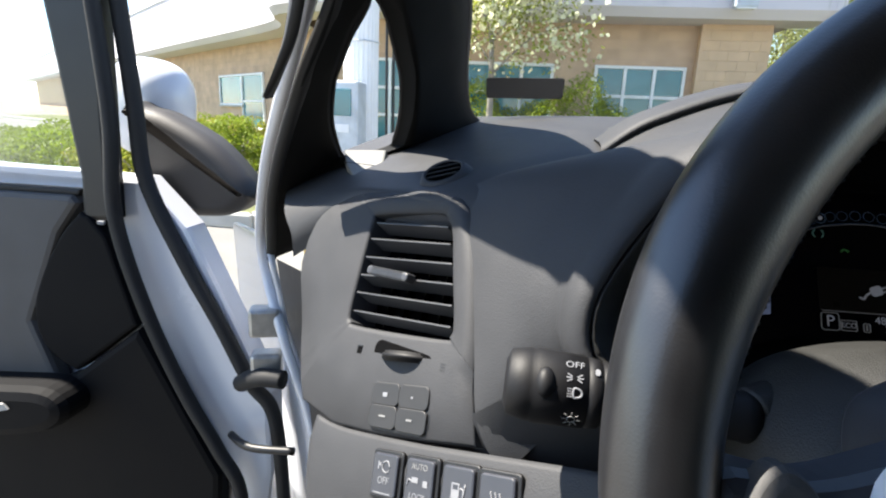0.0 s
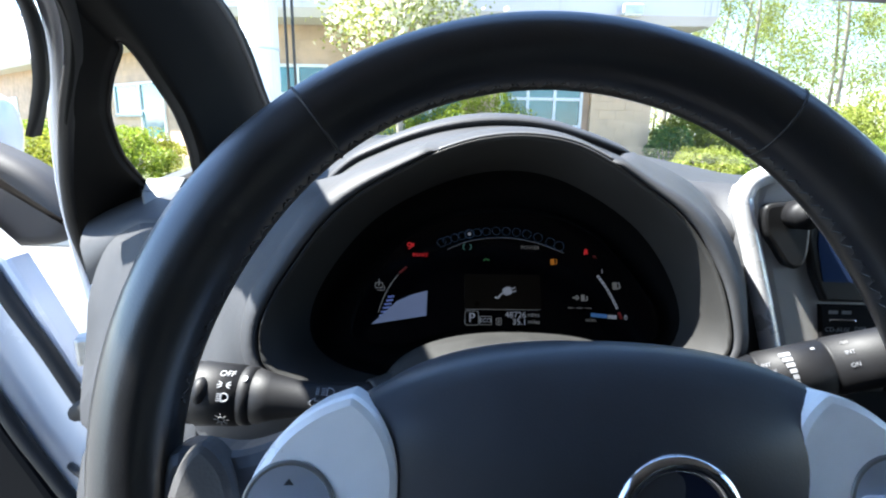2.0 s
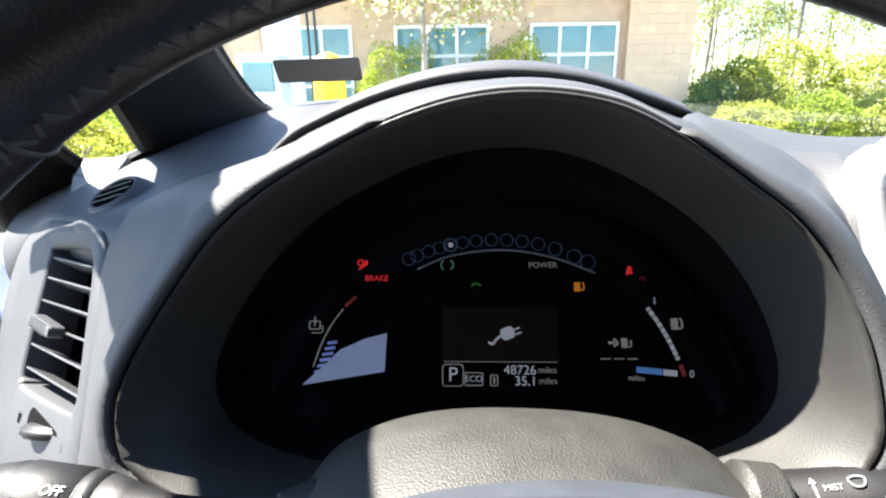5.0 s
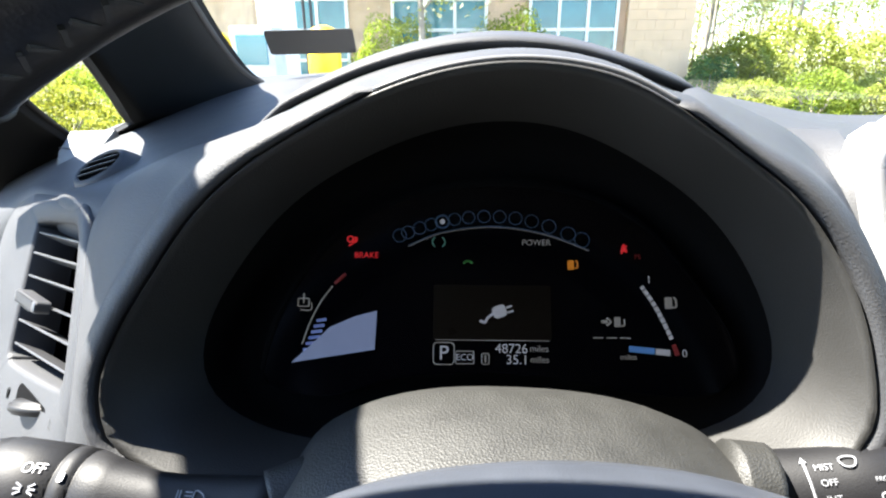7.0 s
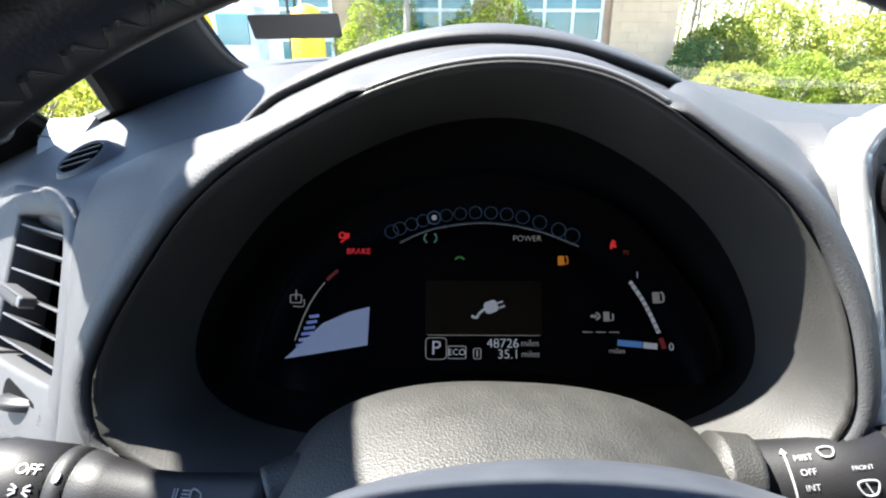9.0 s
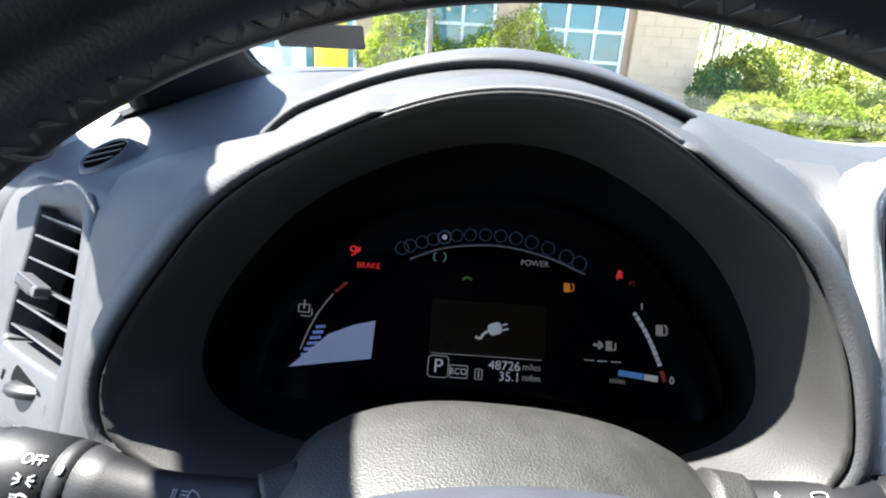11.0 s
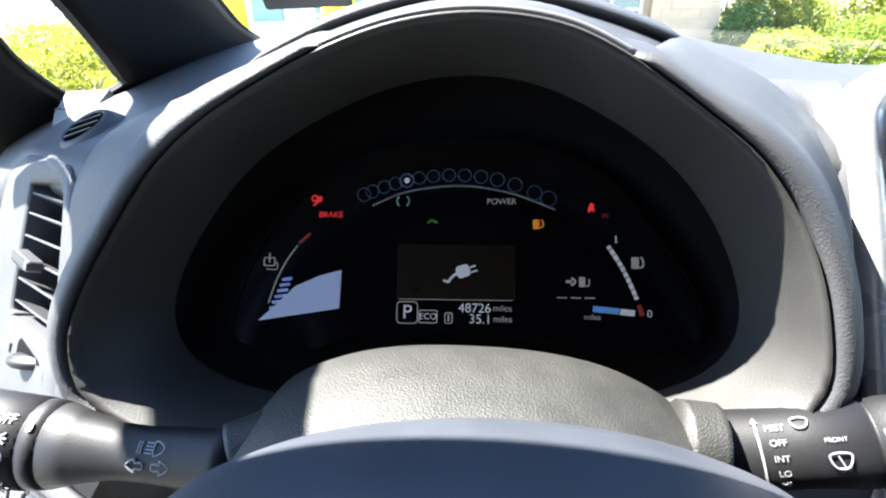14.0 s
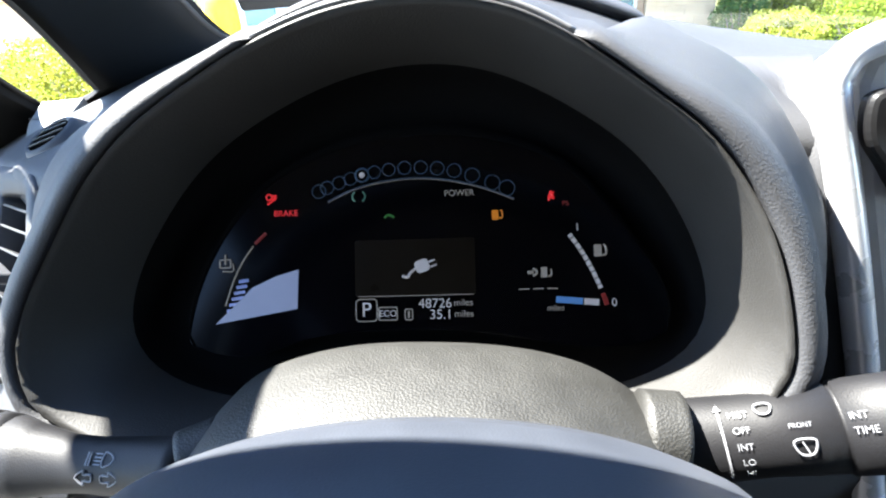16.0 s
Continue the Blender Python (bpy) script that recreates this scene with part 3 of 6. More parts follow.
# centre screen
lamp = prism("centre_screen", rounded(0.0595, 0.0275, 0.001), 0.0006, cl(-8.3, 19.2, 0.0), M_LCD, cluster, "brown-tinted dot display")
lamp_box(57, 0.35, -8.3, 5.2, M_GLOWDIM)
lamp_line([(-14.5, 15.0), (-12.0, 14.2), (-10.8, 16.0), (-9.0, 17.6), (-7.5, 18.6)], 0.75, M_GLOW, "plug_cord")
prism("plug_symbol", rounded(0.0070, 0.0062, 0.002), 0.0005, cl(-4.6, 19.6, 0.0008) @ pose(0, 0, 0, 0, 0, 20), M_GLOW, cluster)
lamp_box(3.2, 0.9, 0.2, 22.0, M_GLOW, 20)
lamp_box(3.2, 0.9, 1.0, 19.6, M_GLOW, 20)
lamp_frame(10.4, 10.8, -32.6, -1.5, 0.28, M_GLOWDIM, "gear_frame", 2.0)
lamp_word("P", 10.0, -32.6, -1.5, M_GLOW)
lamp_frame(9.0, 6.2, -22.0, -3.4, 0.3, M_GLOWDIM, "eco_badge", 0.8)
lamp_word("ECO", 4.4, -22.0, -3.4, M_GLOW)
lamp_frame(3.6, 5.2, -11.7, -4.0, 0.3, M_GLOWDIM, "trip_badge", 0.9)
lamp_box(0.9, 3.4, -11.7, -4.0, M_GLOWDIM)
lamp_word("48726", 6.6, 9.6, 1.0, M_GLOW, "RIGHT")
lamp_word("miles", 4.6, 10.4, 1.2, M_GLOWDIM, "LEFT")
lamp_word("35.1", 6.6, 9.8, -4.4, M_GLOW, "RIGHT")
lamp_word("miles", 4.6, 10.6, -4.2, M_GLOWDIM, "LEFT")
# power arc with its ring of bubbles
lamp_line([(-51.4, 53.2), (-33.2, 60.5), (-6.6, 63.5), (19.3, 59.6), (41.3, 51.4)], 0.28, M_RING, "power_arc", n=40)
lamp_line([(-51.4, 52.6), (-33.2, 59.9), (-6.6, 62.9), (19.3, 59.0), (41.3, 50.8)], 0.16, M_GLOWDIM, "power_arc", n=40)
bub = cr([(-56.0, 58.4, 0), (-42, 63.6, 0), (-26.2, 67.3, 0), (-5.8, 68.6, 0), (15.7, 65.4, 0), (38.0, 56.6, 0)], 14)
for k, p in enumerate(bub):
    r = 3.2 + 0.010 * (k - 5) ** 2
    lamp_line([(p.x + r * math.cos(a), p.y + r * math.sin(a)) for a in (j * math.pi / 4 for j in range(8))], 0.2, M_RING, "bubble", closed=True)
p = bub[4]
lamp_line([(p.x + 3.4 * math.cos(a), p.y + 3.4 * math.sin(a)) for a in (j * math.pi / 4 for j in range(8))], 0.45, M_RING, "bubble", closed=True)
prism("bubble_dot", [(0.0014 * math.cos(j * math.pi / 8), 0.0014 * math.sin(j * math.pi / 8)) for j in range(16)], 0.0005, cl(p.x, p.y, 0.0004), M_GLOW, cluster)
lamp_word("POWER", 4.3, 14.5, 54.9, M_GLOWDIM)
for s in (1, -1):
    lamp_line([(-35.7 + s * 1.2 + s * 2.0 * math.cos(a), 55.1 + 2.6 * math.sin(a)) for a in ((-1.2, -0.4, 0.4, 1.2) if s > 0 else (-1.2, -0.4, 0.4, 1.2))], 0.4, M_TEAL, "regen_symbol", n=10)
# tell-tales
lamp_word("BRAKE", 4.2, -73.0, 47.9, M_RED)
for dx, dy, r in ((-1.0, 1.0, 1.5), (1.4, 0.6, 1.1)):
    lamp_line([(-80.7 + dx + r * math.cos(a), 55.4 + dy + r * math.sin(a)) for a in (j * math.pi / 3 for j in range(6))], 0.45, M_RED, "airbag_symbol", n=14, closed=True)
lamp_line([(-82.5, 52.8), (-80.0, 54.5), (-78.2, 57.5)], 0.5, M_RED, "airbag_symbol", n=8)
lamp_line([(59.1, 54.2), (58.3, 52.0), (57.9, 50.6), (59.1, 51.3), (60.3, 50.6), (59.9, 52.0)], 0.55, M_RED, "belt_symbol", n=18, closed=True)
lamp_line([(57.8, 49.6), (60.6, 53.8)], 0.35, M_RED, "belt_symbol", n=4)
lamp_word("PS", 3.4, 65.8, 47.8, M_REDDIM)
prism("fuel_symbol", rounded(0.0032, 0.0048, 0.0006), 0.0005, cl(31.8, 43.5, 0.0004), M_AMBER, cluster)
lamp_line([(33.6, 42.0), (35.2, 42.2), (35.2, 45.0), (34.4, 45.8)], 0.4, M_AMBER, "fuel_symbol", n=10)
lamp_line([(-22.8, 43.8), (-21.5, 45.2), (-19.5, 45.0), (-18.2, 44.0)], 0.6, M_GREEN, "ready_symbol", n=10)
# battery temperature gauge
lamp_line([(-104.4, 2.2), (-100.5, 14.0), (-95.6, 24.0), (-90.0, 31.9)], 0.4, M_GLOWDIM, "temperature_arc")
lamp_line([(-89.0, 33.2), (-83.5, 38.2)], 0.9, M_REDDIM, "temperature_arc", n=6)
lamp_frame(5.6, 4.0, -104.6, 23.4, 0.35, M_GLOWDIM, "battery_symbol", 0.6)
lamp_line([(-106.0, 19.6), (-100.6, 19.6), (-100.6, 23.4)], 0.3, M_GLOWDIM, "battery_symbol", n=8)
lamp_line([(-104.6, 23.0), (-104.6, 28.0)], 0.45, M_GLOWDIM, "battery_symbol", n=4)
# gauge window cut to the bright wedge of its reflection, which is made to glow
prism("pale_window_glare", [(-0.1095, -0.0069), (-0.0675, 0.0), (-0.0668, 0.0195), (-0.078, 0.0165), (-0.0905, 0.0110), (-0.1015, 0.0005)], 0.0006, cl(0, 0, 0.0001), M_WINDOW_GLARE, cluster, "pale blue gauge window with its bright reflection put in as glow")
for k in range(6):
    lamp_box(6.5 - 0.3 * k, 1.6, -100.5 + 1.1 * k, 0.0 + 2.9 * k, mat("gauge_segment", (0.20, 0.22, 0.42), 0.4, tone=0.0) if k == 0 else bpy.data.materials["gauge_segment"], 8)
# charge gauge
gp = cr([(67.0, 33.1, 0), (72.6, 24.5, 0), (77.2, 15.5, 0), (81.0, 6.4, 0)], 11)
for k in range(10):
    a, b = gp[k], gp[k + 1]
    lamp_box((b - a).length - 0.5, 2.0, (a.x + b.x) / 2, (a.y + b.y) / 2, M_GLOW, math.degrees(math.atan2(b.y - a.y, b.x - a.x)), "charge_bar")
lamp_box(5.6, 2.2, 82.6, 1.4, M_REDDIM, -72, "charge_bar")
lamp_box(12.5, 3.0, 66.0, 1.2, M_BLUE, -5, "charge_bar")
lamp_box(7.0, 3.0, 76.3, 0.2, M_GLOW, -5, "charge_bar")
lamp_word("1", 5.2, 71.0, 36.1, M_GLOW)
lamp_word("0", 5.2, 86.9, -0.4, M_GLOW)
prism("charger_symbol", rounded(0.0036, 0.0058, 0.0006), 0.0005, cl(80.2, 24.6, 0.0004), M_GLOWDIM, cluster)
lamp_line([(82.2, 22.4), (84.0, 22.8), (84.0, 26.0), (83.0, 27.6)], 0.5, M_GLOWDIM, "charger_symbol", n=10)
lamp_line([(46.6, 15.0), (49.4, 15.0)], 0.8, M_GLOWDIM, "range_arrow", n=4)
lamp_line([(49.2, 16.8), (51.2, 15.0), (49.2, 13.2)], 0.6, M_GLOWDIM, "range_arrow", n=6)
prism("charger_symbol", rounded(0.0030, 0.0050, 0.0005), 0.0005, cl(54.4, 14.9, 0.0004), M_GLOWDIM, cluster)
lamp_line([(56.2, 13.0), (57.8, 13.3), (57.8, 16.4)], 0.4, M_GLOWDIM, "charger_symbol", n=8)
for x in (44.6, 51.4, 58.2):
    lamp_box(5.0, 0.55, x, 7.0, M_GLOWDIM, 0, "range_dash")
lamp_word("miles", 4.0, 59.3, -2.4, M_GLOWDIM)

# ---- steering column and its stalks ----
column = thing("steering_column", "grey grained steering column shroud", "steering column")
sh = []
for y, zc, w, hgt in ((0.300, 1.040, 0.088, 0.050), (0.292, 1.045, 0.098, 0.060), (0.280, 1.045, 0.103, 0.0665), (0.262, 1.045, 0.105, 0.0695), (0.235, 1.044, 0.104, 0.0705), (0.205, 1.041, 0.100, 0.068), (0.196, 1.040, 0.097, 0.064), (0.190, 1.035, 0.09, 0.05), (0.186, 1.03, 0.07, 0.02)):
    row = []
    for k in range(33):
        a = math.pi * k / 32
        c, s = math.cos(a), math.sin(a)
        row.append(Vector((0.002 + w * (abs(c) ** 0.85) * (1 if c > 0 else -1), y, zc + hgt * s ** 0.75)))
    sh.append(row)
loft("shroud", sh, M_SHROUD, column, "sun-bleached grey upper shroud")
for s, r in ((-1, 0.0145), (1, 0.0175)):
    tube("stalk_socket", [(s * 0.086 + 0.002, 0.254 if s < 0 else 0.262, 1.076 if s < 0 else 1.083), (s * 0.1005 + 0.002, 0.246 if s < 0 else 0.262, 1.074 if s < 0 else 1.082)], r, M_SHROUD, column, sides=20, n=6)
left_stalk = thing("light_stalk", "black headlamp and indicator stalk with white symbols", "stalk")


def stalk(parent, a, b, rads, sides=24):
    """A lathe from a to b: rads are pairs of place 0..1 and radius."""
    a, b = Vector(a), Vector(b)
    m = frame_of(a, b - a, (0, -0.8, 0.6))
    L = (b - a).length
    rows = [[m @ Vector((f * L, r * math.cos(t), r * math.sin(t) * 0.82)) for t in (2 * math.pi * k / sides for k in range(sides))] for f, r in rads]
    loft("stalk_body", rows, M_STALK, parent, close_u=True, cap=True)
    return m, L


LM, LL = stalk(left_stalk, (-0.096, 0.243, 1.074), (-0.228, 0.243, 1.079), ((0, 0.0132), (0.05, 0.0138), (0.06, 0.0132), (0.30, 0.0114), (0.40, 0.0119), (0.52, 0.0152), (0.595, 0.0182), (0.60, 0.0174), (0.608, 0.0174),
                                                                         (0.612, 0.0186), (0.655, 0.0194), (0.66, 0.0186), (0.668, 0.0186), (0.672, 0.0197), (0.87, 0.0210), (0.885, 0.0200), (0.90, 0.0204), (0.98, 0.0185), (1.0, 0.012)))


def on_stalk(m, x, ang, r, flip=False):
    """A frame on a stalk's skin: x along it, ang round it, letters upright."""
    a = radians(ang if flip else 180 - ang)
    p = Vector((x, r * math.cos(a), r * math.sin(a) * 0.82))
    n = Vector((0, math.cos(a), math.sin(a) / 0.82)).normalized()
    return m @ frame_of(p, (-1, 0, 0) if flip else (1, 0, 0), n)


# frames' z axis is the axis that faces the driver; symbols sit on that side
def put_symbols():
    for x, s in ((0.0385, 1), (0.0275, -1)):
        m = on_stalk(LM, x, 74, 0.0119, True)
        tube("arrow_symbol", [m @ Vector(q) for q in ((0.0032 * s, 0.0013, 0), (0.0, 0.0013, 0), (0.0, 0.0029, 0), (-0.0036 * s, 0.0, 0), (0.0, -0.0029, 0), (0.0, -0.0013, 0), (0.0032 * s, -0.0013, 0))],
             0.0004, M_MARK, left_stalk, sides=6, n=42, closed=True)


put_symbols()
m = on_stalk(LM, 0.0330, 110, 0.0119, True)
for k in range(4):
    box("beam_symbol", (0.0030, 0.0005, 0.0003), m @ Matrix.Translation((-0.0005, -0.0021 + 0.0014 * k, 0)), M_MARK, left_stalk)
tube("beam_symbol", [m @ Vector(q) for q in ((0.002, -0.0026, 0), (0.002, 0.0026, 0), (0.0050, 0.0019, 0), (0.0062, 0, 0), (0.0050, -0.0019, 0))], 0.0004, M_MARK, left_stalk, sides=6, n=30, closed=True)
for dx in (-0.0052, -0.0040):
    box("beam_symbol", (0.0005, 0.0052, 0.0003), m @ Matrix.Translation((dx, 0, 0)), M_MARK, left_stalk)
letters("stalk_word", "OFF", 0.0058, on_stalk(LM, 0.0955, 122, 0.0205, True), M_MARK, left_stalk)
m = on_stalk(LM, 0.0955, 78, 0.0205, True)
tube("lamp_symbol", [m @ Vector(q) for q in ((0.0, -0.0022, 0), (0.0, 0.0022, 0), (0.0030, 0.0018, 0), (0.0042, 0, 0), (0.0030, -0.0018, 0))], 0.0006, M_MARK, left_stalk, sides=6, n=30, closed=True)
for k in range(4):
    box("lamp_symbol", (0.0028, 0.0006, 0.0004), m @ Matrix.Translation((-0.0022, -0.0020 + 0.00133 * k, 0)), M_MARK, left_stalk)
m = on_stalk(LM, 0.0955, 100, 0.0205, True)
for s in (1, -1):
    for q in (-28, 0, 28):
        box("lamp_symbol", (0.0030, 0.0007, 0.0004), m @ pose(0, 0, 0, 0, 0, q + (0 if s > 0 else 180)) @ Matrix.Translation((0.0030, 0, 0)), M_MARK, left_stalk)
m = on_stalk(LM, 0.0955, 34, 0.0205, True)
for k in range(8):
    box("fog_symbol", (0.0018, 0.0005, 0.0004), m @ pose(0, 0, 0, 0, 0, 45 * k) @ Matrix.Translation((0.0038, 0, 0)), M_DIM, left_stalk)
tube("fog_symbol", [m @ Vector((0.002 * math.cos(q), 0.002 * math.sin(q), 0)) for q in (0, 1.05, 2.1, 3.14, 4.2, 5.25)], 0.0003, M_DIM, left_stalk, sides=6, n=20, closed=True)
prism("pointer_mark", rounded(0.0026, 0.0040, 0.0012), 0.0005, on_stalk(LM, 0.0835, 116, 0.0193, True), M_MARK, left_stalk)
bm = bmesh.new()
bmesh.ops.create_uvsphere(bm, u_segments=20, v_segments=12, radius=1.0, matrix=on_stalk(LM, 0.1105, 88, 0.0180, True) @ Matrix.Diagonal((0.0055, 0.0085, 0.0055, 1)))
part("thumb_grip", bm, M_STALK, left_stalk, smooth=True)

right_stalk = thing("wiper_stalk", "black wiper stalk with white words", "stalk")
RM, RL = stalk(right_stalk, (0.100, 0.266, 1.074), (0.255, 0.246, 1.122), ((0, 0.0155), (0.02, 0.0175), (0.05, 0.017), (0.22, 0.0155), (0.36, 0.0165), (0.362, 0.0158), (0.372, 0.0158), (0.374, 0.0172), (0.62, 0.0180), (0.622, 0.0172), (0.634, 0.0172), (0.636, 0.0185), (0.96, 0.0185), (1.0, 0.016)))


def rmark(x, ang, r):
    return on_stalk(RM, x, ang, r)


for word, ang in (("MIST", 124), ("OFF", 104), ("INT", 84), ("LO", 64), ("HI", 46)):
    letters("stalk_word", word, 0.0034, rmark(0.0275, ang, 0.0168), M_MARK, right_stalk)
for ang in range(44, 132, 6):
    box("arrow_line", (0.0008, 0.0020, 0.0004), rmark(0.0210, ang, 0.0169), M_MARK, right_stalk)
prism("arrow_tip", [(-0.0014, 0), (0.0014, 0), (0, 0.0024)], 0.0004, rmark(0.0210, 132, 0.0168), M_MARK, right_stalk)
m = rmark(0.0365, 130, 0.0166)
tube("washer_symbol", [m @ Vector(q) for q in ((-0.0028, 0.0012, 0), (0.0, 0.0022, 0), (0.0028, 0.0012, 0), (0.0016, -0.0018, 0), (-0.0016, -0.0018, 0))], 0.0004, M_MARK, right_stalk, sides=6, n=26, closed=True)
letters("stalk_word", "FRONT", 0.0023, rmark(0.0465, 104, 0.0170), M_MARK, right_stalk)
m = rmark(0.0465, 78, 0.0172)
tube("wiper_symbol", [m @ Vector(q) for q in ((-0.0035, 0.0022, 0), (0.0, 0.0032, 0), (0.0035, 0.0022, 0), (0.0020, -0.0022, 0), (-0.0020, -0.0022, 0))], 0.0004, M_MARK, right_stalk, sides=6, n=30, closed=True)
box("wiper_symbol", (0.0005, 0.0046, 0.0003), m @ pose(0, 0, 0, 0, 0, 20), M_MARK, right_stalk)
letters("stalk_word", "INT", 0.0036, rmark(0.0645, 108, 0.0182), M_MARK, right_stalk)
letters("stalk_word", "TIME", 0.0036, rmark(0.0655, 92, 0.0182), M_MARK, right_stalk)
for k in range(6):
    box("time_bar", (0.0068 - 0.0009 * k, 0.0028, 0.0005), rmark(0.0775 + 0.0003 * k, 124 - 12 * k, 0.0184), M_MARK, right_stalk)
box("pointer_mark", (0.0022, 0.0016, 0.0005), rmark(0.0945, 126, 0.0186), M_MARK, right_stalk)
letters("stalk_word", "OFF", 0.0030, rmark(0.113, 126, 0.0190), M_DIM, right_stalk)
letters("stalk_word", "INT", 0.0036, rmark(0.113, 104, 0.0192), M_MARK, right_stalk)
letters("stalk_word", "ON", 0.0036, rmark(0.113, 80, 0.0192), M_MARK, right_stalk)
letters("stalk_word", "REAR", 0.0028, rmark(0.135, 106, 0.0192), M_MARK, right_stalk)
m = rmark(0.135, 82, 0.0194)
tube("wiper_symbol", [m @ Vector(q) for q in ((-0.0026, 0.0019, 0), (0.0026, 0.0019, 0), (0.0026, -0.0019, 0), (-0.0026, -0.0019, 0))], 0.0004, M_MARK, right_stalk, sides=6, n=24, closed=True)

# ---- steering wheel ----
wheel = thing("steering_wheel", "black leather steering wheel with silver spoke trims", "steering wheel")
WM = pose(0.0, 0.1301, 1.1187, 0, 0, 3.7) @ pose(0, 0, 0, 90 - 18.5, 0, 0)
# x right, y up in the wheel's plane, z towards the driver
RIM = 0.178


def rim_r(a):
    d = math.degrees(a) % 360
    fat = math.exp(-((d - 150) / 22) ** 2) + math.exp(-((d - 30) / 22) ** 2)
    return 0.0162 + 0.0026 * fat


def rim_section(a, extra=0.0):
    c, s = math.cos(a), math.sin(a)
    r = rim_r(a) + extra
    out = []
    for k in range(20):
        t = 2 * math.pi * k / 20
        rad = RIM + r * math.cos(t) * (1.0 if math.cos(t) > 0 else 1.12)
        out.append(WM @ Vector((rad * c, rad * s, r * math.sin(t))))
    return out


NR = 160
loft("rim", [rim_section(2 * math.pi * k / NR) for k in range(NR)], M_LEATHER, wheel, "black leather-wrapped rim", close_u=True, close_v=True)
M_SEAMLINE = mat("seam_edge", (0.02, 0.02, 0.021), 0.6, tone=0.0)
for d in (127, 55, 205, 335):
    tube("leather_seam", [WM @ (Vector((math.cos(radians(d)), math.sin(radians(d)), 0)) * (RIM + (rim_r(radians(d)) + 0.0001) * math.cos(t) * (1 if math.cos(t) > 0 else 1.12)) + Vector((0, 0, (rim_r(radians(d)) + 0.0001) * math.sin(t))))
                         for t in (2 * math.pi * k / 16 for k in range(16))], 0.0006, M_SEAMLINE, wheel, sides=6, n=40, closed=True)
# stitches along the inside of the rim
M_THREAD = mat("thread", (0.045, 0.045, 0.048), 0.7, tone=0.0)
bm = bmesh.new()
for k in range(120):
    d = 8 + 164 * k / 119
    a = radians(d)
    r = rim_r(a)
    t = radians(180 - 8)
    rad = RIM + (r - 0.0002) * math.cos(t) * 1.12
    pos = WM @ Vector((rad * math.cos(a), rad * math.sin(a), r * math.sin(t)))
    tw = 28 if k % 2 else -28
    m = Matrix.Translation(pos) @ (WM.to_3x3().to_4x4()) @ pose(0, 0, 0, 0, 0, d) @ pose(0, 0, 0, tw, 0, 0)
    bmesh.ops.create_cube(bm, size=1.0, matrix=m @ Matrix.Diagonal((0.0009, 0.0009, 0.0046, 1)))
st = part("stitches", bm, M_THREAD, wheel, "dark cross stitches inside the rim")
st["kind"] = "stuff"


def wl(x, y, z=0.0):
    return WM @ Matrix.Translation((x, y, z))


# hub pad, domed towards the driver
hub = []
HX = 0.014
HUB = [(-0.106, 0.014), (-0.088, 0.030), (-0.05, 0.042), (0.0, 0.0465), (0.05, 0.042), (0.088, 0.030), (0.106, 0.014), (0.105, -0.02), (0.09, -0.055), (0.05, -0.085), (0.0, -0.095), (-0.05, -0.085), (-0.09, -0.055), (-0.105, -0.02)]
hub_c = cr([(x, y, 0) for x, y in HUB], 72, True)
for f, z in ((0.80, -0.078), (0.86, -0.074), (0.90, -0.066), (0.95, -0.030), (1.0, 0.002), (0.985, 0.010), (0.94, 0.016), (0.85, 0.021), (0.7, 0.0265), (0.5, 0.032), (0.2, 0.0365), (0.01, 0.037)):
    hub.append([wl(0, 0) @ Vector((HX + p.x * f, p.y * f - 0.004 * (1 - f), z)) for p in hub_c])
loft("hub_pad", hub, M_PAD, wheel, "grained dark hub pad", close_u=True)
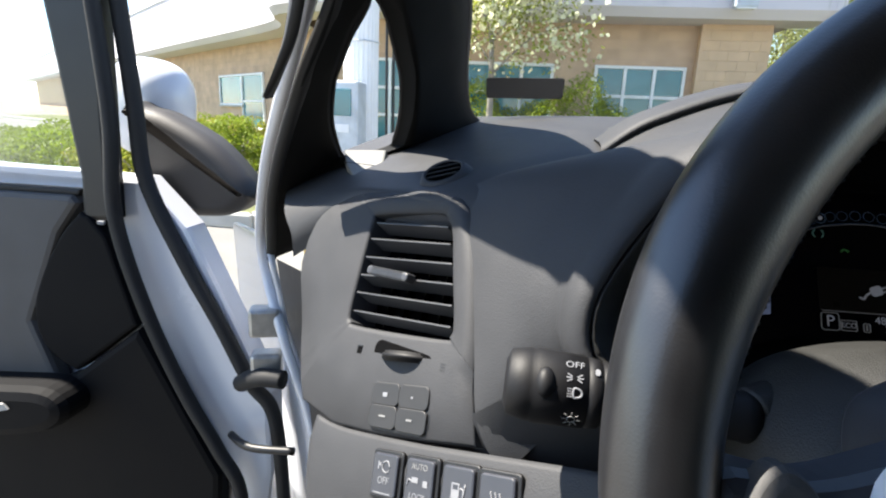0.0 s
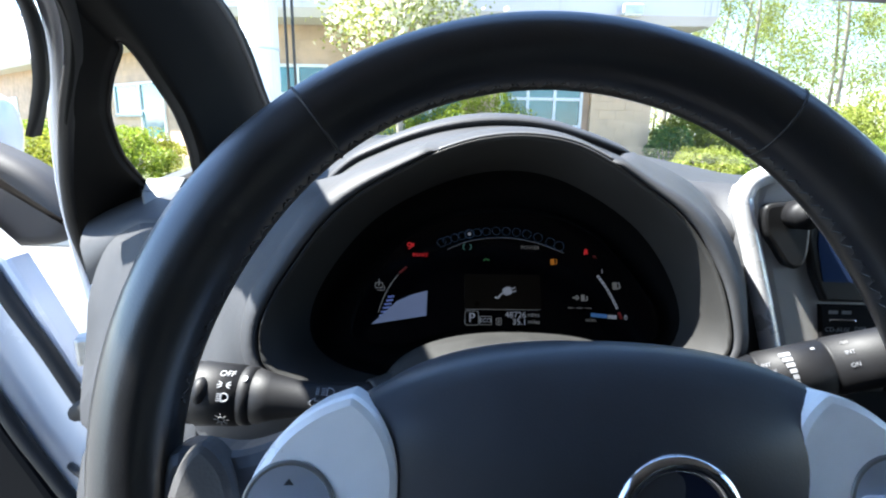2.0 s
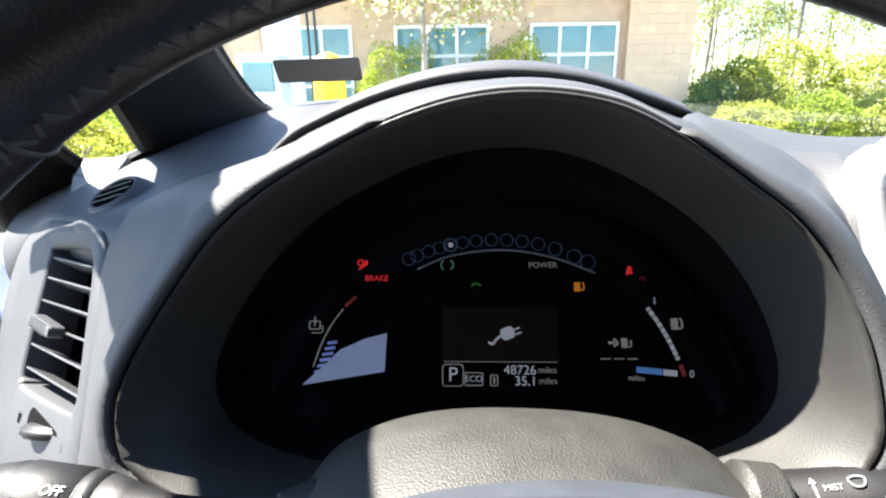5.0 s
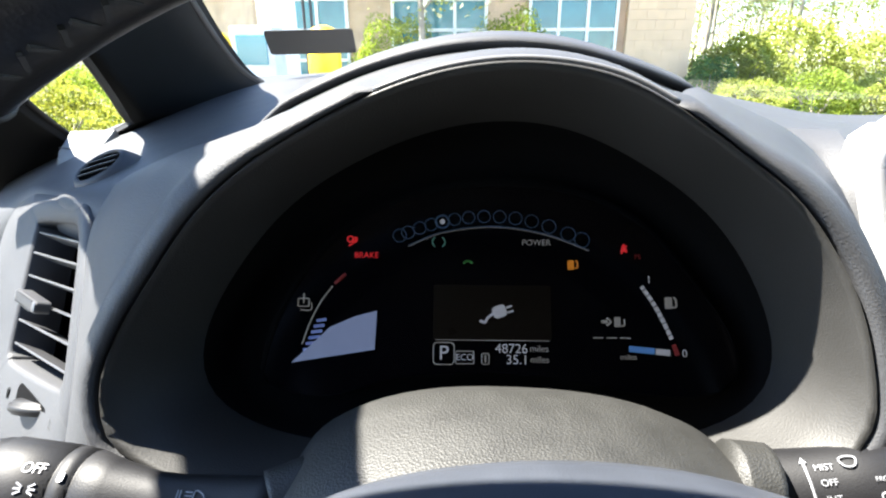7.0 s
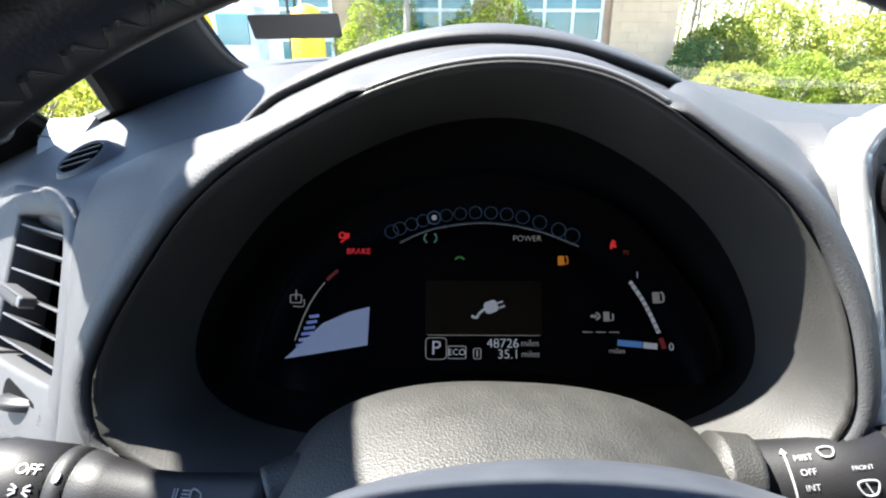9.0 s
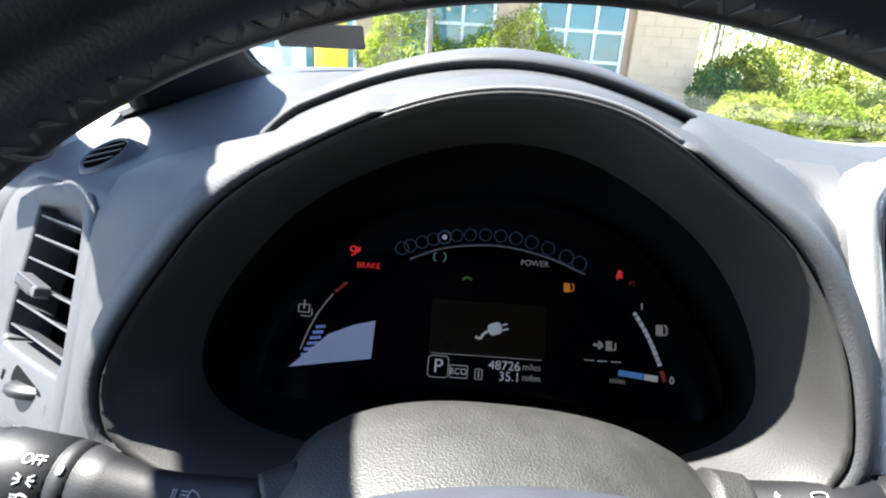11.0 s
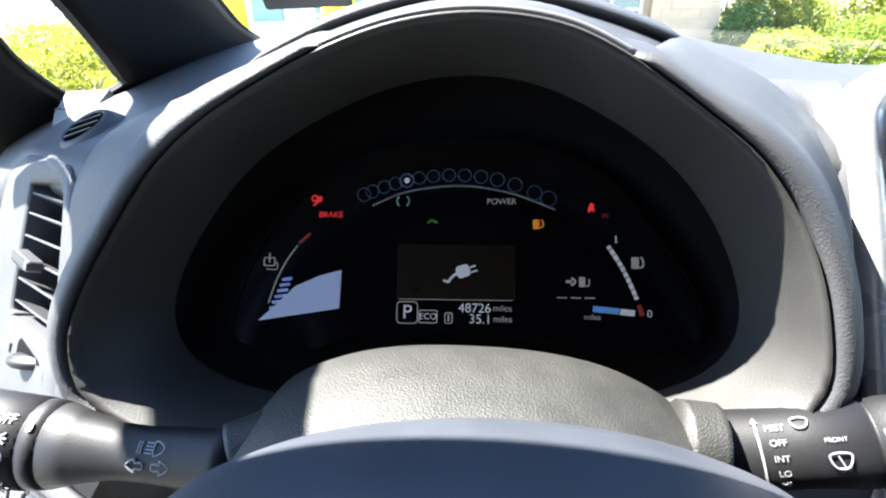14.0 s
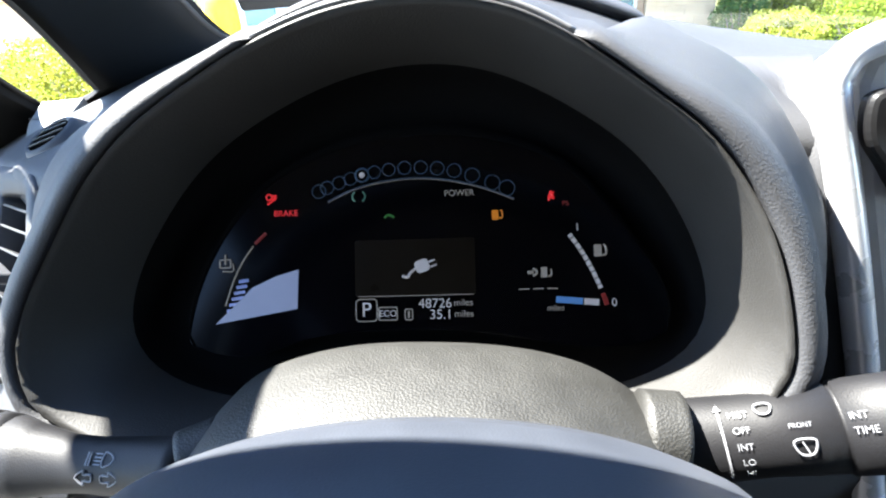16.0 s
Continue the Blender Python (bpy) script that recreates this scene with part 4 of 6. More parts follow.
for s in (-1, 1):
    sp = [(0.06, 0.024), (0.09, 0.020), (0.115, 0.010), (0.140, 0.002), (0.168, 0.002), (0.170, -0.03), (0.140, -0.046), (0.105, -0.060), (0.06, -0.06)]
    out = [(p.x, p.y) for p in cr([(s * x + 0.4 * HX, y, 0) for x, y in sp], 48, True)]
    prism("spoke", out if s > 0 else out[::-1], 0.022, wl(0, 0, -0.014), M_PAD, wheel, bevel=0.006, smooth=False)
    tr = [(0.082, -0.008), (0.083, 0.006), (0.089, 0.019), (0.098, 0.0275), (0.103, 0.0275), (0.114, 0.023), (0.126, 0.014), (0.136, -0.001), (0.142, -0.022), (0.139, -0.046), (0.124, -0.064), (0.10, -0.064), (0.086, -0.042)]
    trc = [(p.x, p.y) for p in cr([(s * (x - HX) + HX, y, 0) if s > 0 else (-(x - HX), y, 0) for x, y in tr], 56, True)]
    trim = prism("spoke_trim", trc if s > 0 else trc[::-1], 0.0205, wl(0, 0, 0.006), M_SILVER, wheel, "satin silver spoke trim", bevel=0.0035)
    M2 = wl((HX + 0.108) if s > 0 else -0.108, -0.013, 0.0265)
    tube("button_well", [M2 @ Vector((0.0165 * math.cos(k * math.pi / 8), 0.0172 * math.sin(k * math.pi / 8), 0.0)) for k in range(16)], 0.0011, M_BRIGHT, trim, "rim of the round button recess", sides=8, n=48, closed=True)
    prism("well_floor", [(0.016 * math.cos(k * math.pi / 16), 0.0167 * math.sin(k * math.pi / 16)) for k in range(32)], 0.0006, M2, mat("well_paint", (0.42, 0.46, 0.55), 0.4, metal=0.6, tone=0.05, tone_size=40) if s < 0 else bpy.data.materials["well_paint"], trim)
    prism("source_button", rounded(0.029, 0.0125, 0.0050), 0.0055, M2 @ Matrix.Translation((-0.001, -0.003, 0.0004)), M_SILVER, trim, "silver oblong rocker button", bevel=0.002)
    if s < 0:
        prism("button_window", rounded(0.0225, 0.0075, 0.001), 0.0005, M2 @ Matrix.Translation((-0.001, -0.003, 0.0058)), M_BRIGHT, trim)
        letters("button_word", "SOURCE", 0.0054, M2 @ Matrix.Translation((-0.001, -0.003, 0.0065)), M_PAD, trim)
    prism("arrow_mark", [(-0.0018, 0), (0.0018, 0), (0, 0.0022)], 0.0005, M2 @ Matrix.Translation((0, 0.0095, 0.0006)), M_PAD, trim)
    ox = 0.0 if s < 0 else 0.010
    fr = [(p.x, p.y) for p in cr([(s * 0.146 + ox, 0.008, 0), (s * 0.156 + ox, -0.004, 0), (s * 0.160 + ox, -0.03, 0), (s * 0.154 + ox, -0.07, 0), (s * 0.136 + ox, -0.066, 0), (s * 0.130 + ox, -0.03, 0), (s * 0.134 + ox, -0.004, 0)], 40, True)]
    prism("spoke_insert", fr if s > 0 else fr[::-1], 0.012, wl(0, 0, 0.002), M_DOORTRIM, wheel, "grey padded insert of the spoke", bevel=0.004)
# round chrome badge
bc = wl(0.033, -0.0155, 0.0345)
tube("badge_ring", [bc @ Vector((0.0212 * math.cos(a), 0.0212 * math.sin(a), 0.001)) for a in (k * math.pi / 8 for k in range(16))], 0.0036, M_CHROME, wheel, "chrome badge ring", sides=12, n=64, closed=True)
prism("badge_plate", [(0.020 * math.cos(k * math.pi / 16), 0.020 * math.sin(k * math.pi / 16)) for k in range(32)], 0.002, bc, mat("badge_blue", (0.01, 0.014, 0.03), 0.1, tone=0.0), wheel, "dark glossy badge plate")
box("badge_bar", (0.052, 0.009, 0.003), bc @ Matrix.Translation((0, -0.004, 0.003)), M_CHROME, wheel, bevel=0.001)

# ---- centre stack ----
stack = thing("centre_stack", "centre console panel with bright edge trim, display and audio controls", "console")
CS = frame_of((0.249, 0.3896, 1.182), (1, 0, 0), (0, -1, 0.12))


def cs(x, y, z=0.0):
    return CS @ Matrix.Translation((x - 0.26, y - 1.188, z))


def plate(name, pts, d0, depth, material, label="", bevel=0.002, smooth=False, n=0):
    """A plate on the console's face, its outline in x and height."""
    q = [(p.x, p.y) for p in cr([(x, z, 0) for x, z in pts], n, True)] if n else pts
    return prism(name, [(x - 0.26, z - 1.188) for x, z in q], depth, CS @ Matrix.Translation((0, 0, d0)), material, stack, label, bevel, smooth)


plate("stack_face", [(0.226, 1.20), (0.229, 1.213), (0.240, 1.221), (0.254, 1.221), (0.264, 1.215), (0.272, 1.208), (0.62, 1.208), (0.64, 1.19), (0.64, 0.88), (0.298, 0.88), (0.257, 1.072), (0.238, 1.143)], -0.05, 0.048, M_CONSOLE, "satin grey console face", 0.006)
trim_line = [(0.291, 0.88), (0.269, 0.99), (0.250, 1.070), (0.2305, 1.143), (0.2160, 1.194), (0.2165, 1.207), (0.2225, 1.2165), (0.236, 1.2225), (0.252, 1.2225), (0.264, 1.2170), (0.270, 1.209)]
tube("edge_trim", [cs(x, z) @ Vector((0, 0, -0.004)) for x, z in trim_line], lambda f: 0.0085 - 0.0058 * step((f - 0.72) / 0.15), mat("bright_trim", (0.62, 0.63, 0.65), 0.28, metal=0.3, tone=0.05, tone_size=40), stack, "bright satin edge trim", sides=16, n=70)
plate("display_frame", [(0.272, 1.206), (0.2675, 1.186), (0.2675, 1.17), (0.276, 1.136), (0.288, 1.113), (0.47, 1.113), (0.47, 1.206)], -0.004, 0.010, M_BLACK, "black display frame", 0.003)
M_SCREEN = mat("display_glass", (0.03, 0.05, 0.11), 0.12, tone=0.05, tone_size=20)
plate("display", [(0.2765, 1.190), (0.2765, 1.164), (0.284, 1.131), (0.455, 1.131), (0.455, 1.190)], 0.006, 0.001, M_SCREEN, "blue-grey navigation display", 0.0)
plate("knob_mount", [(0.2285, 1.190), (0.233, 1.197), (0.250, 1.199), (0.2655, 1.197), (0.2685, 1.184), (0.2685, 1.155), (0.263, 1.143), (0.252, 1.144), (0.240, 1.160), (0.231, 1.173)], -0.002, 0.010, M_BLACK, "dark drooping knob mount", 0.003, False, 40)
bm = bmesh.new()
bmesh.ops.create_cone(bm, cap_ends=True, segments=32, radius1=0.0122, radius2=0.0115, depth=0.026, matrix=cs(0.254, 1.1885, 0.016))
bmesh.ops.bevel(bm, geom=[e for e in bm.edges if len(e.link_faces) == 2 and e.calc_face_angle(0) > 1], offset=0.0025, segments=2, affect="EDGES")
part("knob", bm, M_STALK, stack, "round black knob", smooth=True)
plate("audio_panel", [(0.2865, 1.110), (0.47, 1.110), (0.47, 0.94), (0.318, 0.94), (0.294, 1.05)], -0.004, 0.006, M_DOORDARK, "dark audio control panel", 0.002)
for x, y in ((0.3065, 1.0965), (0.3150, 1.0805)):
    box("slot_button", (0.023, 0.0030, 0.003), cs(x, y, 0.0030), M_CHROME, stack, "slim chrome button", bevel=0.001)
letters("button_word", "CD-AUX", 0.0056, cs(0.3035, 1.0878, 0.0024), M_MARK, stack)
letters("button_word", "DISP", 0.0050, cs(0.3235, 1.0890, 0.0024), M_DIM, stack)
for x, w in ((0.2985, 0.008), (0.310, 0.008)):
    box("printed_bar", (w, 0.003, 0.0004), cs(x, 1.1035, 0.0024), M_DIM, stack)
tube("dial", [cs(0.322, 1.046, 0.003) @ Vector((0.0105 * math.cos(a), 0.0150 * math.sin(a), 0)) for a in (k * math.pi / 6 for k in range(12))], 0.0009, M_CHROME, stack, "chrome-ringed power dial", sides=8, n=36, closed=True)
prism("dial_cap", [(0.0100 * math.cos(k * math.pi / 12), 0.0145 * math.sin(k * math.pi / 12)) for k in range(24)], 0.004, cs(0.322, 1.046, 0.001), M_BLACK, stack, bevel=0.001)
letters("button_word", "PWR", 0.0040, cs(0.322, 1.046, 0.0054), M_DIM, stack)
for x in (0.3405, 0.357, 0.3735, 0.390):
    box("key", (0.014, 0.014, 0.004), cs(x, 1.040, 0.003), M_BLACK, stack, bevel=0.0015)
    box("printed_bar", (0.007, 0.0026, 0.0004), cs(x, 1.042, 0.0052), M_DIM, stack)
plate("ticket_slot", [(0.334, 1.078), (0.35, 1.078), (0.35, 1.055), (0.338, 1.055)], 0.002, 0.001, mat("amber_plate", (0.16, 0.13, 0.05), 0.4, tone=0.05), "dull yellow lit panel", 0.0)
# ---- recessed filler between hood and console
loft("filler", [cr([(0.190, 0.500, 1.2000), (0.212, 0.490, 1.200), (0.235, 0.480, 1.200)], 9), cr([(0.198, 0.464, 1.1895), (0.208, 0.455, 1.190), (0.222, 0.44, 1.191)], 9),
                cr([(0.202, 0.420, 1.167), (0.207, 0.425, 1.160), (0.218, 0.415, 1.164)], 9), cr([(0.202, 0.375, 1.133), (0.209, 0.400, 1.126), (0.227, 0.40, 1.124)], 9),
                cr([(0.197, 0.345, 1.079), (0.213, 0.385, 1.072), (0.243, 0.39, 1.07)], 9), cr([(0.191, 0.34, 1.029), (0.217, 0.375, 1.03), (0.26, 0.385, 1.03)], 9),
                cr([(0.165, 0.33, 0.9), (0.21, 0.36, 0.9), (0.29, 0.38, 0.9)], 9)], M_DASH, dash, "sloping filler beside the console")
loft("column_filler", [cr([(-0.250, 0.300, 1.02), (-0.215, 0.278, 1.055), (-0.172, 0.262, 1.074), (-0.13, 0.262, 1.064), (-0.085, 0.275, 1.055)], 17),
                      cr([(-0.247, 0.296, 1.00), (-0.215, 0.286, 1.01), (-0.172, 0.280, 1.02), (-0.13, 0.280, 1.02), (-0.085, 0.285, 1.02)], 17),
                      cr([(-0.243, 0.30, 0.97), (-0.215, 0.30, 0.965), (-0.172, 0.30, 0.96), (-0.13, 0.30, 0.96), (-0.085, 0.30, 0.96)], 17)], M_DASH, dash)
# knee panel below the column
loft("knee_panel", [cr([(-0.30, 0.36, 0.96), (-0.20, 0.33, 1.0), (-0.1, 0.30, 1.04), (0.0, 0.29, 1.05), (0.1, 0.30, 1.06), (0.17, 0.33, 1.04), (0.28, 0.37, 1.0)], 21),
                    cr([(-0.30, 0.36, 0.9), (-0.20, 0.33, 0.93), (-0.1, 0.30, 0.97), (0.0, 0.28, 0.98), (0.1, 0.30, 0.98), (0.17, 0.33, 0.97), (0.28, 0.37, 0.95)], 21),
                    cr([(-0.30, 0.48, 0.62), (-0.20, 0.46, 0.62), (-0.1, 0.44, 0.62), (0.0, 0.44, 0.62), (0.1, 0.44, 0.62), (0.17, 0.45, 0.62), (0.28, 0.46, 0.62)], 21)], M_DASH, dash)


# ---- car body round the seat ----
M_PRIVACY = mat("privacy_glass", (0.01, 0.01, 0.011), 0.08, tone=0.0)
body = thing("car_body", "white car body with black pillar trim and grey headliner", "car body", kind="structure")
rl = cr([(-0.632, 0.745, 0.985), (-0.553, 0.605, 1.115), (-0.472, 0.503, 1.230), (-0.383, 0.410, 1.345), (-0.365, 0.30, 1.41)], 36)
fr = cr([(-0.330, 0.36, 1.448), (-0.304, 0.530, 1.368), (-0.320, 0.680, 1.278), (-0.320, 0.760, 1.230), (-0.29, 0.82, 1.20)], 36)
top_edge = cr([rl[-1], (-0.36, 0.13, 1.51), (-0.325, 0.13, 1.545), fr[0]], 14)[1:-1]
low_edge = cr([fr[-1], (-0.38, 0.81, 1.15), (-0.50, 0.79, 1.05), rl[0]], 14)[1:-1]
# opening of the quarter window: its edge towards the seat, then its far edge
ri = cr([(-0.474, 0.633, 1.166), (-0.464, 0.573, 1.206), (-0.444, 0.525, 1.248), (-0.426, 0.497, 1.270), (-0.406, 0.478, 1.298), (-0.384, 0.463, 1.322)], 36)
fi = cr([(-0.350, 0.468, 1.312), (-0.349, 0.500, 1.284), (-0.350, 0.530, 1.258), (-0.364, 0.580, 1.218), (-0.386, 0.630, 1.185)], 36)
head = cr([ri[-1], (-0.376, 0.457, 1.329), (-0.362, 0.457, 1.326), fi[0]], 14)[1:-1]
foot_edge = cr([fi[-1], (-0.42, 0.642, 1.172), (-0.45, 0.642, 1.165), ri[0]], 14)[1:-1]
outer = rl + top_edge + fr + low_edge
inner_edge = ri + head + fi + foot_edge
far_edge = [p + Vector((-0.004, 0.022, 0)) for p in ri] + [p + Vector((-0.004 - 0.016 * (k + 1) / 13, 0.022 - 0.006 * (k + 1) / 13, 0)) for k, p in enumerate(head)] + \
    [p + Vector((-0.020, 0.016, 0.0)) for p in fi] + [p + Vector((-0.018, 0.022, 0)) for p in foot_edge]
rows = [[p + Vector((0, 0.045, 0)) for p in outer], outer]
for f, d in ((0.12, -0.006), (0.35, -0.013), (0.65, -0.013), (0.88, -0.006)):
    rows.append([p.lerp(q, f) + Vector((0, d, -0.2 * d)) for p, q in zip(outer, inner_edge)])
rows += [inner_edge, [p + Vector((0, 0.004, 0)) for p in inner_edge], far_edge]
loft("windscreen_pillar_trim", rows, M_PILLAR, body, "black pillar trim round the quarter window", close_u=True)
tube("quarter_gasket", [p + Vector((0, 0.003, 0)) for p in far_edge[::4]], 0.0028, M_RUBBER, body, "black rubber round the quarter window", sides=8, n=70, closed=True)
tube("door_seal", [p + Vector((-0.004, 0.008, 0)) for p in rl[::4]], 0.008, M_RUBBER, body, "black rubber door seal", sides=10, n=50)
tube("windscreen_gasket", [p + Vector((-0.002, 0.02, 0)) for p in fr[::3]], 0.005, M_RUBBER, body, sides=8, n=50)
tube("pillar_joint", [(-0.358, 0.405, 1.362), (-0.350, 0.34, 1.42), (-0.345, 0.24, 1.475), (-0.345, 0.12, 1.53)], lambda f: 0.012 + 0.028 * min(1.0, 4 * f), M_PILLAR, body, sides=12, n=24)
# light sill wedge at the foot of the quarter window
M_SILL = mat("grey_sill", (0.16, 0.16, 0.15), 0.6, grain=0.3, grain_size=600)
SL = frame_of((-0.4535, 0.60, 1.159), (0.9, 0.1, 0.14), (-0.1, -0.35, 0.9))
sill_pts = [SL.inverted() @ Vector(q) for q in ((-0.468, 0.643, 1.173), (-0.409, 0.634, 1.177), (-0.396, 0.57, 1.152), (-0.414, 0.541, 1.139), (-0.451, 0.598, 1.158))]
prism("quarter_sill", [(p.x, p.y) for p in reversed(sill_pts)], 0.012, SL @ Matrix.Translation((0, 0, -0.010)), M_SILL, body, "pale grey sill of the quarter window", bevel=0.003)
box("sill_joint", (0.05, 0.0012, 0.002), SL @ Matrix.Translation((0.022, -0.006, 0.0015)) @ pose(0, 0, 0, 0, 0, -28), M_BLACK, body)
# black outer weatherstrip above the flange
ow = cr([(-0.496, 0.488, 1.236), (-0.480, 0.476, 1.262), (-0.458, 0.456, 1.295), (-0.435, 0.423, 1.352), (-0.425, 0.352, 1.42), (-0.42, 0.29, 1.50), (-0.42, 0.10, 1.55)], 30)
iw = cr([(-0.497, 0.490, 1.232), (-0.470, 0.470, 1.258), (-0.435, 0.440, 1.298), (-0.410, 0.400, 1.345), (-0.39, 0.33, 1.41), (-0.38, 0.27, 1.47), (-0.38, 0.10, 1.53)], 30)
loft("outer_weatherstrip", [ow, [(p + q) / 2 + Vector((0, -0.008, 0)) for p, q in zip(ow, iw)], iw, [(p + q) / 2 + Vector((0, 0.015, 0)) for p, q in zip(ow, iw)]], M_RUBBER, body, "black outer strip beside the door opening", close_v=True)
# white flange outside the seal and the door jamb below
wf = [(-0.385, 0.30, 1.43), (-0.41, 0.42, 1.36), (-0.465, 0.495, 1.29), (-0.502, 0.537, 1.24), (-0.582, 0.640, 1.135), (-0.657, 0.76, 0.99), (-0.60, 0.72, 0.85), (-0.555, 0.72, 0.70), (-0.53, 0.72, 0.5)]
tube("white_flange", wf, 0.0085, M_WHITE, body, "white painted door flange", sides=12, n=60)
loft("door_jamb", [cr([(-0.62, 0.73, 1.0), (-0.60, 0.75, 0.85), (-0.57, 0.76, 0.70), (-0.55, 0.78, 0.4)], 12), cr([(-0.68, 0.84, 1.0), (-0.68, 0.86, 0.85), (-0.68, 0.87, 0.70), (-0.66, 0.88, 0.4)], 12),
                   cr([(-0.80, 0.93, 1.0), (-0.80, 0.94, 0.85), (-0.80, 0.95, 0.70), (-0.80, 0.95, 0.4)], 12)], M_WHITE, body, "white painted jamb and fender", thick=0.01)
loft("kick_panel", [cr([(-0.60, 0.70, 1.0), (-0.585, 0.70, 0.9), (-0.55, 0.70, 0.75), (-0.53, 0.70, 0.4)], 10), cr([(-0.46, 0.55, 1.02), (-0.45, 0.54, 0.9), (-0.42, 0.54, 0.75), (-0.42, 0.56, 0.4)], 10)], M_BLACK, body)
for z in (0.88, 0.80):
    box("hinge", (0.05, 0.035, 0.05), pose(-0.642, 0.735, z, 0, 0, 20), M_STEEL, body, "bare steel door hinge", bevel=0.006)
tube("door_check", [(-0.58, 0.70, 0.665), (-0.66, 0.70, 0.66), (-0.72, 0.74, 0.65)], 0.007, M_BLACK, body, "black door check arm", sides=8, n=12)
tube("wiring_boot", [(-0.60, 0.71, 0.79), (-0.65, 0.715, 0.785), (-0.70, 0.75, 0.75)], 0.016, M_RUBBER, body, "ribbed rubber wiring boot", sides=10, n=14)
# roof, header and the sides behind
roof_rows = []
for y, z in ((0.195, 1.545), (0.14, 1.58), (-0.1, 1.62), (-0.8, 1.63), (-1.6, 1.58), (-2.1, 1.46)):
    roof_rows.append(cr([(-0.40, y, z - 0.05), (-0.34, y, z - 0.02), (-0.1, y, z), (0.35, y, z + 0.01), (0.8, y, z), (1.06, y, z - 0.02), (1.14, y, z - 0.05)], 25))
loft("headliner", roof_rows, M_HEADLINER, body, "grey cloth headliner", thick=0.03)
tube("roof_rail", [(-0.38, 0.12, 1.52), (-0.40, 0.0, 1.555), (-0.43, -0.3, 1.575), (-0.44, -0.9, 1.57), (-0.42, -1.8, 1.46)], 0.028, M_PILLAR, body, sides=12, n=30)
tube("roof_rail", [(1.10, 0.12, 1.53), (1.13, 0.0, 1.555), (1.16, -0.3, 1.575), (1.17, -0.9, 1.57), (1.15, -1.8, 1.46)], 0.028, M_PILLAR, body, sides=12, n=30)
tube("far_pillar", [(1.08, 0.12, 1.55), (1.12, 0.45, 1.36), (1.16, 0.68, 1.20), (1.2, 0.82, 1.0)], 0.04, M_PILLAR, body, sides=12, n=20)
tube("centre_pillar", [(-0.44, -0.42, 1.53), (-0.52, -0.40, 1.2), (-0.58, -0.38, 0.9), (-0.58, -0.38, 0.3)], 0.05, M_PILLAR, body, sides=12, n=20)
tube("centre_pillar", [(1.17, -0.42, 1.53), (1.25, -0.40, 1.2), (1.28, -0.38, 0.9), (1.28, -0.38, 0.3)], 0.05, M_PILLAR, body, sides=12, n=20)
for x in (-0.60, 1.30):
    box("side_panel", (0.06, 1.4 if x < 0 else 2.6, 0.62), pose(x, -1.15 if x < 0 else -0.5, 0.66), M_DOORTRIM, body, bevel=0.02)
for x, s in ((-0.52, 1), (1.22, -1)):
    loft("rear_side_glass", [[Vector((x, -0.45, 0.95)), Vector((x + s * 0.10, -0.45, 1.56))], [Vector((x, -1.95, 0.95)), Vector((x + s * 0.10, -1.9, 1.50))]], M_PRIVACY, body, "dark privacy glass", thick=0.005)
loft("rear_glass", [[Vector((-0.5, -2.08, 1.05)), Vector((-0.42, -2.0, 1.52))], [Vector((1.2, -2.08, 1.05)), Vector((1.12, -2.0, 1.52))]], M_PRIVACY, body, "dark privacy glass", thick=0.005)
box("floor_pan", (1.95, 3.1, 0.05), pose(0.35, -0.55, 0.32), M_DOORDARK, body)
box("rear_wall", (1.9, 0.06, 0.75), pose(0.35, -2.08, 0.72), M_DOORTRIM, body, bevel=0.02)
box("bulkhead", (1.95, 0.05, 0.8), pose(0.35, 0.98, 0.72), M_BLACK, body)

# ---- windscreen ----
def glass_mat():
    m = bpy.data.materials.new("thin_glass")
    m.use_nodes = True
    nt = m.node_tree
    nt.nodes.clear()
    out = nt.nodes.new("ShaderNodeOutputMaterial")
    mix = nt.nodes.new("ShaderNodeMixShader")
    tr = nt.nodes.new("ShaderNodeBsdfTransparent")
    tr.inputs["Color"].default_value = (0.93, 0.96, 0.95, 1)
    gl = nt.nodes.new("ShaderNodeBsdfGlossy")
    gl.inputs["Roughness"].default_value = 0.02
    fr_ = nt.nodes.new("ShaderNodeFresnel")
    fr_.inputs["IOR"].default_value = 1.3
    nt.links.new(fr_.outputs["Fac"], mix.inputs["Fac"])
    nt.links.new(tr.outputs["BSDF"], mix.inputs[1])
    nt.links.new(gl.outputs["BSDF"], mix.inputs[2])
    nt.links.new(mix.outputs["Shader"], out.inputs["Surface"])
    return m


M_GLASS = glass_mat()
screen = tagged(loft("windscreen", [cr([(-0.30, 0.80, 1.20), (-0.1, 0.93, 1.215), (0.35, 0.98, 1.19), (0.8, 0.93, 1.19), (1.12, 0.80, 1.19)], 21),
                                    cr([(-0.285, 0.53, 1.345), (-0.1, 0.62, 1.35), (0.35, 0.66, 1.36), (0.8, 0.62, 1.35), (1.11, 0.53, 1.33)], 21),
                                    cr([(-0.30, 0.18, 1.53), (-0.1, 0.20, 1.545), (0.35, 0.21, 1.55), (0.8, 0.20, 1.545), (1.10, 0.18, 1.53)], 21)], M_GLASS),
                "clear curved windscreen glass", "windscreen", kind="structure")
screen.visible_shadow = False
sticker = thing("windscreen_sticker", "dark rectangular sticker on the windscreen", "sticker")
SK = frame_of((-0.245, 0.820, 1.271), (1, 0.05, 0.02), (0, -0.80, -0.60))
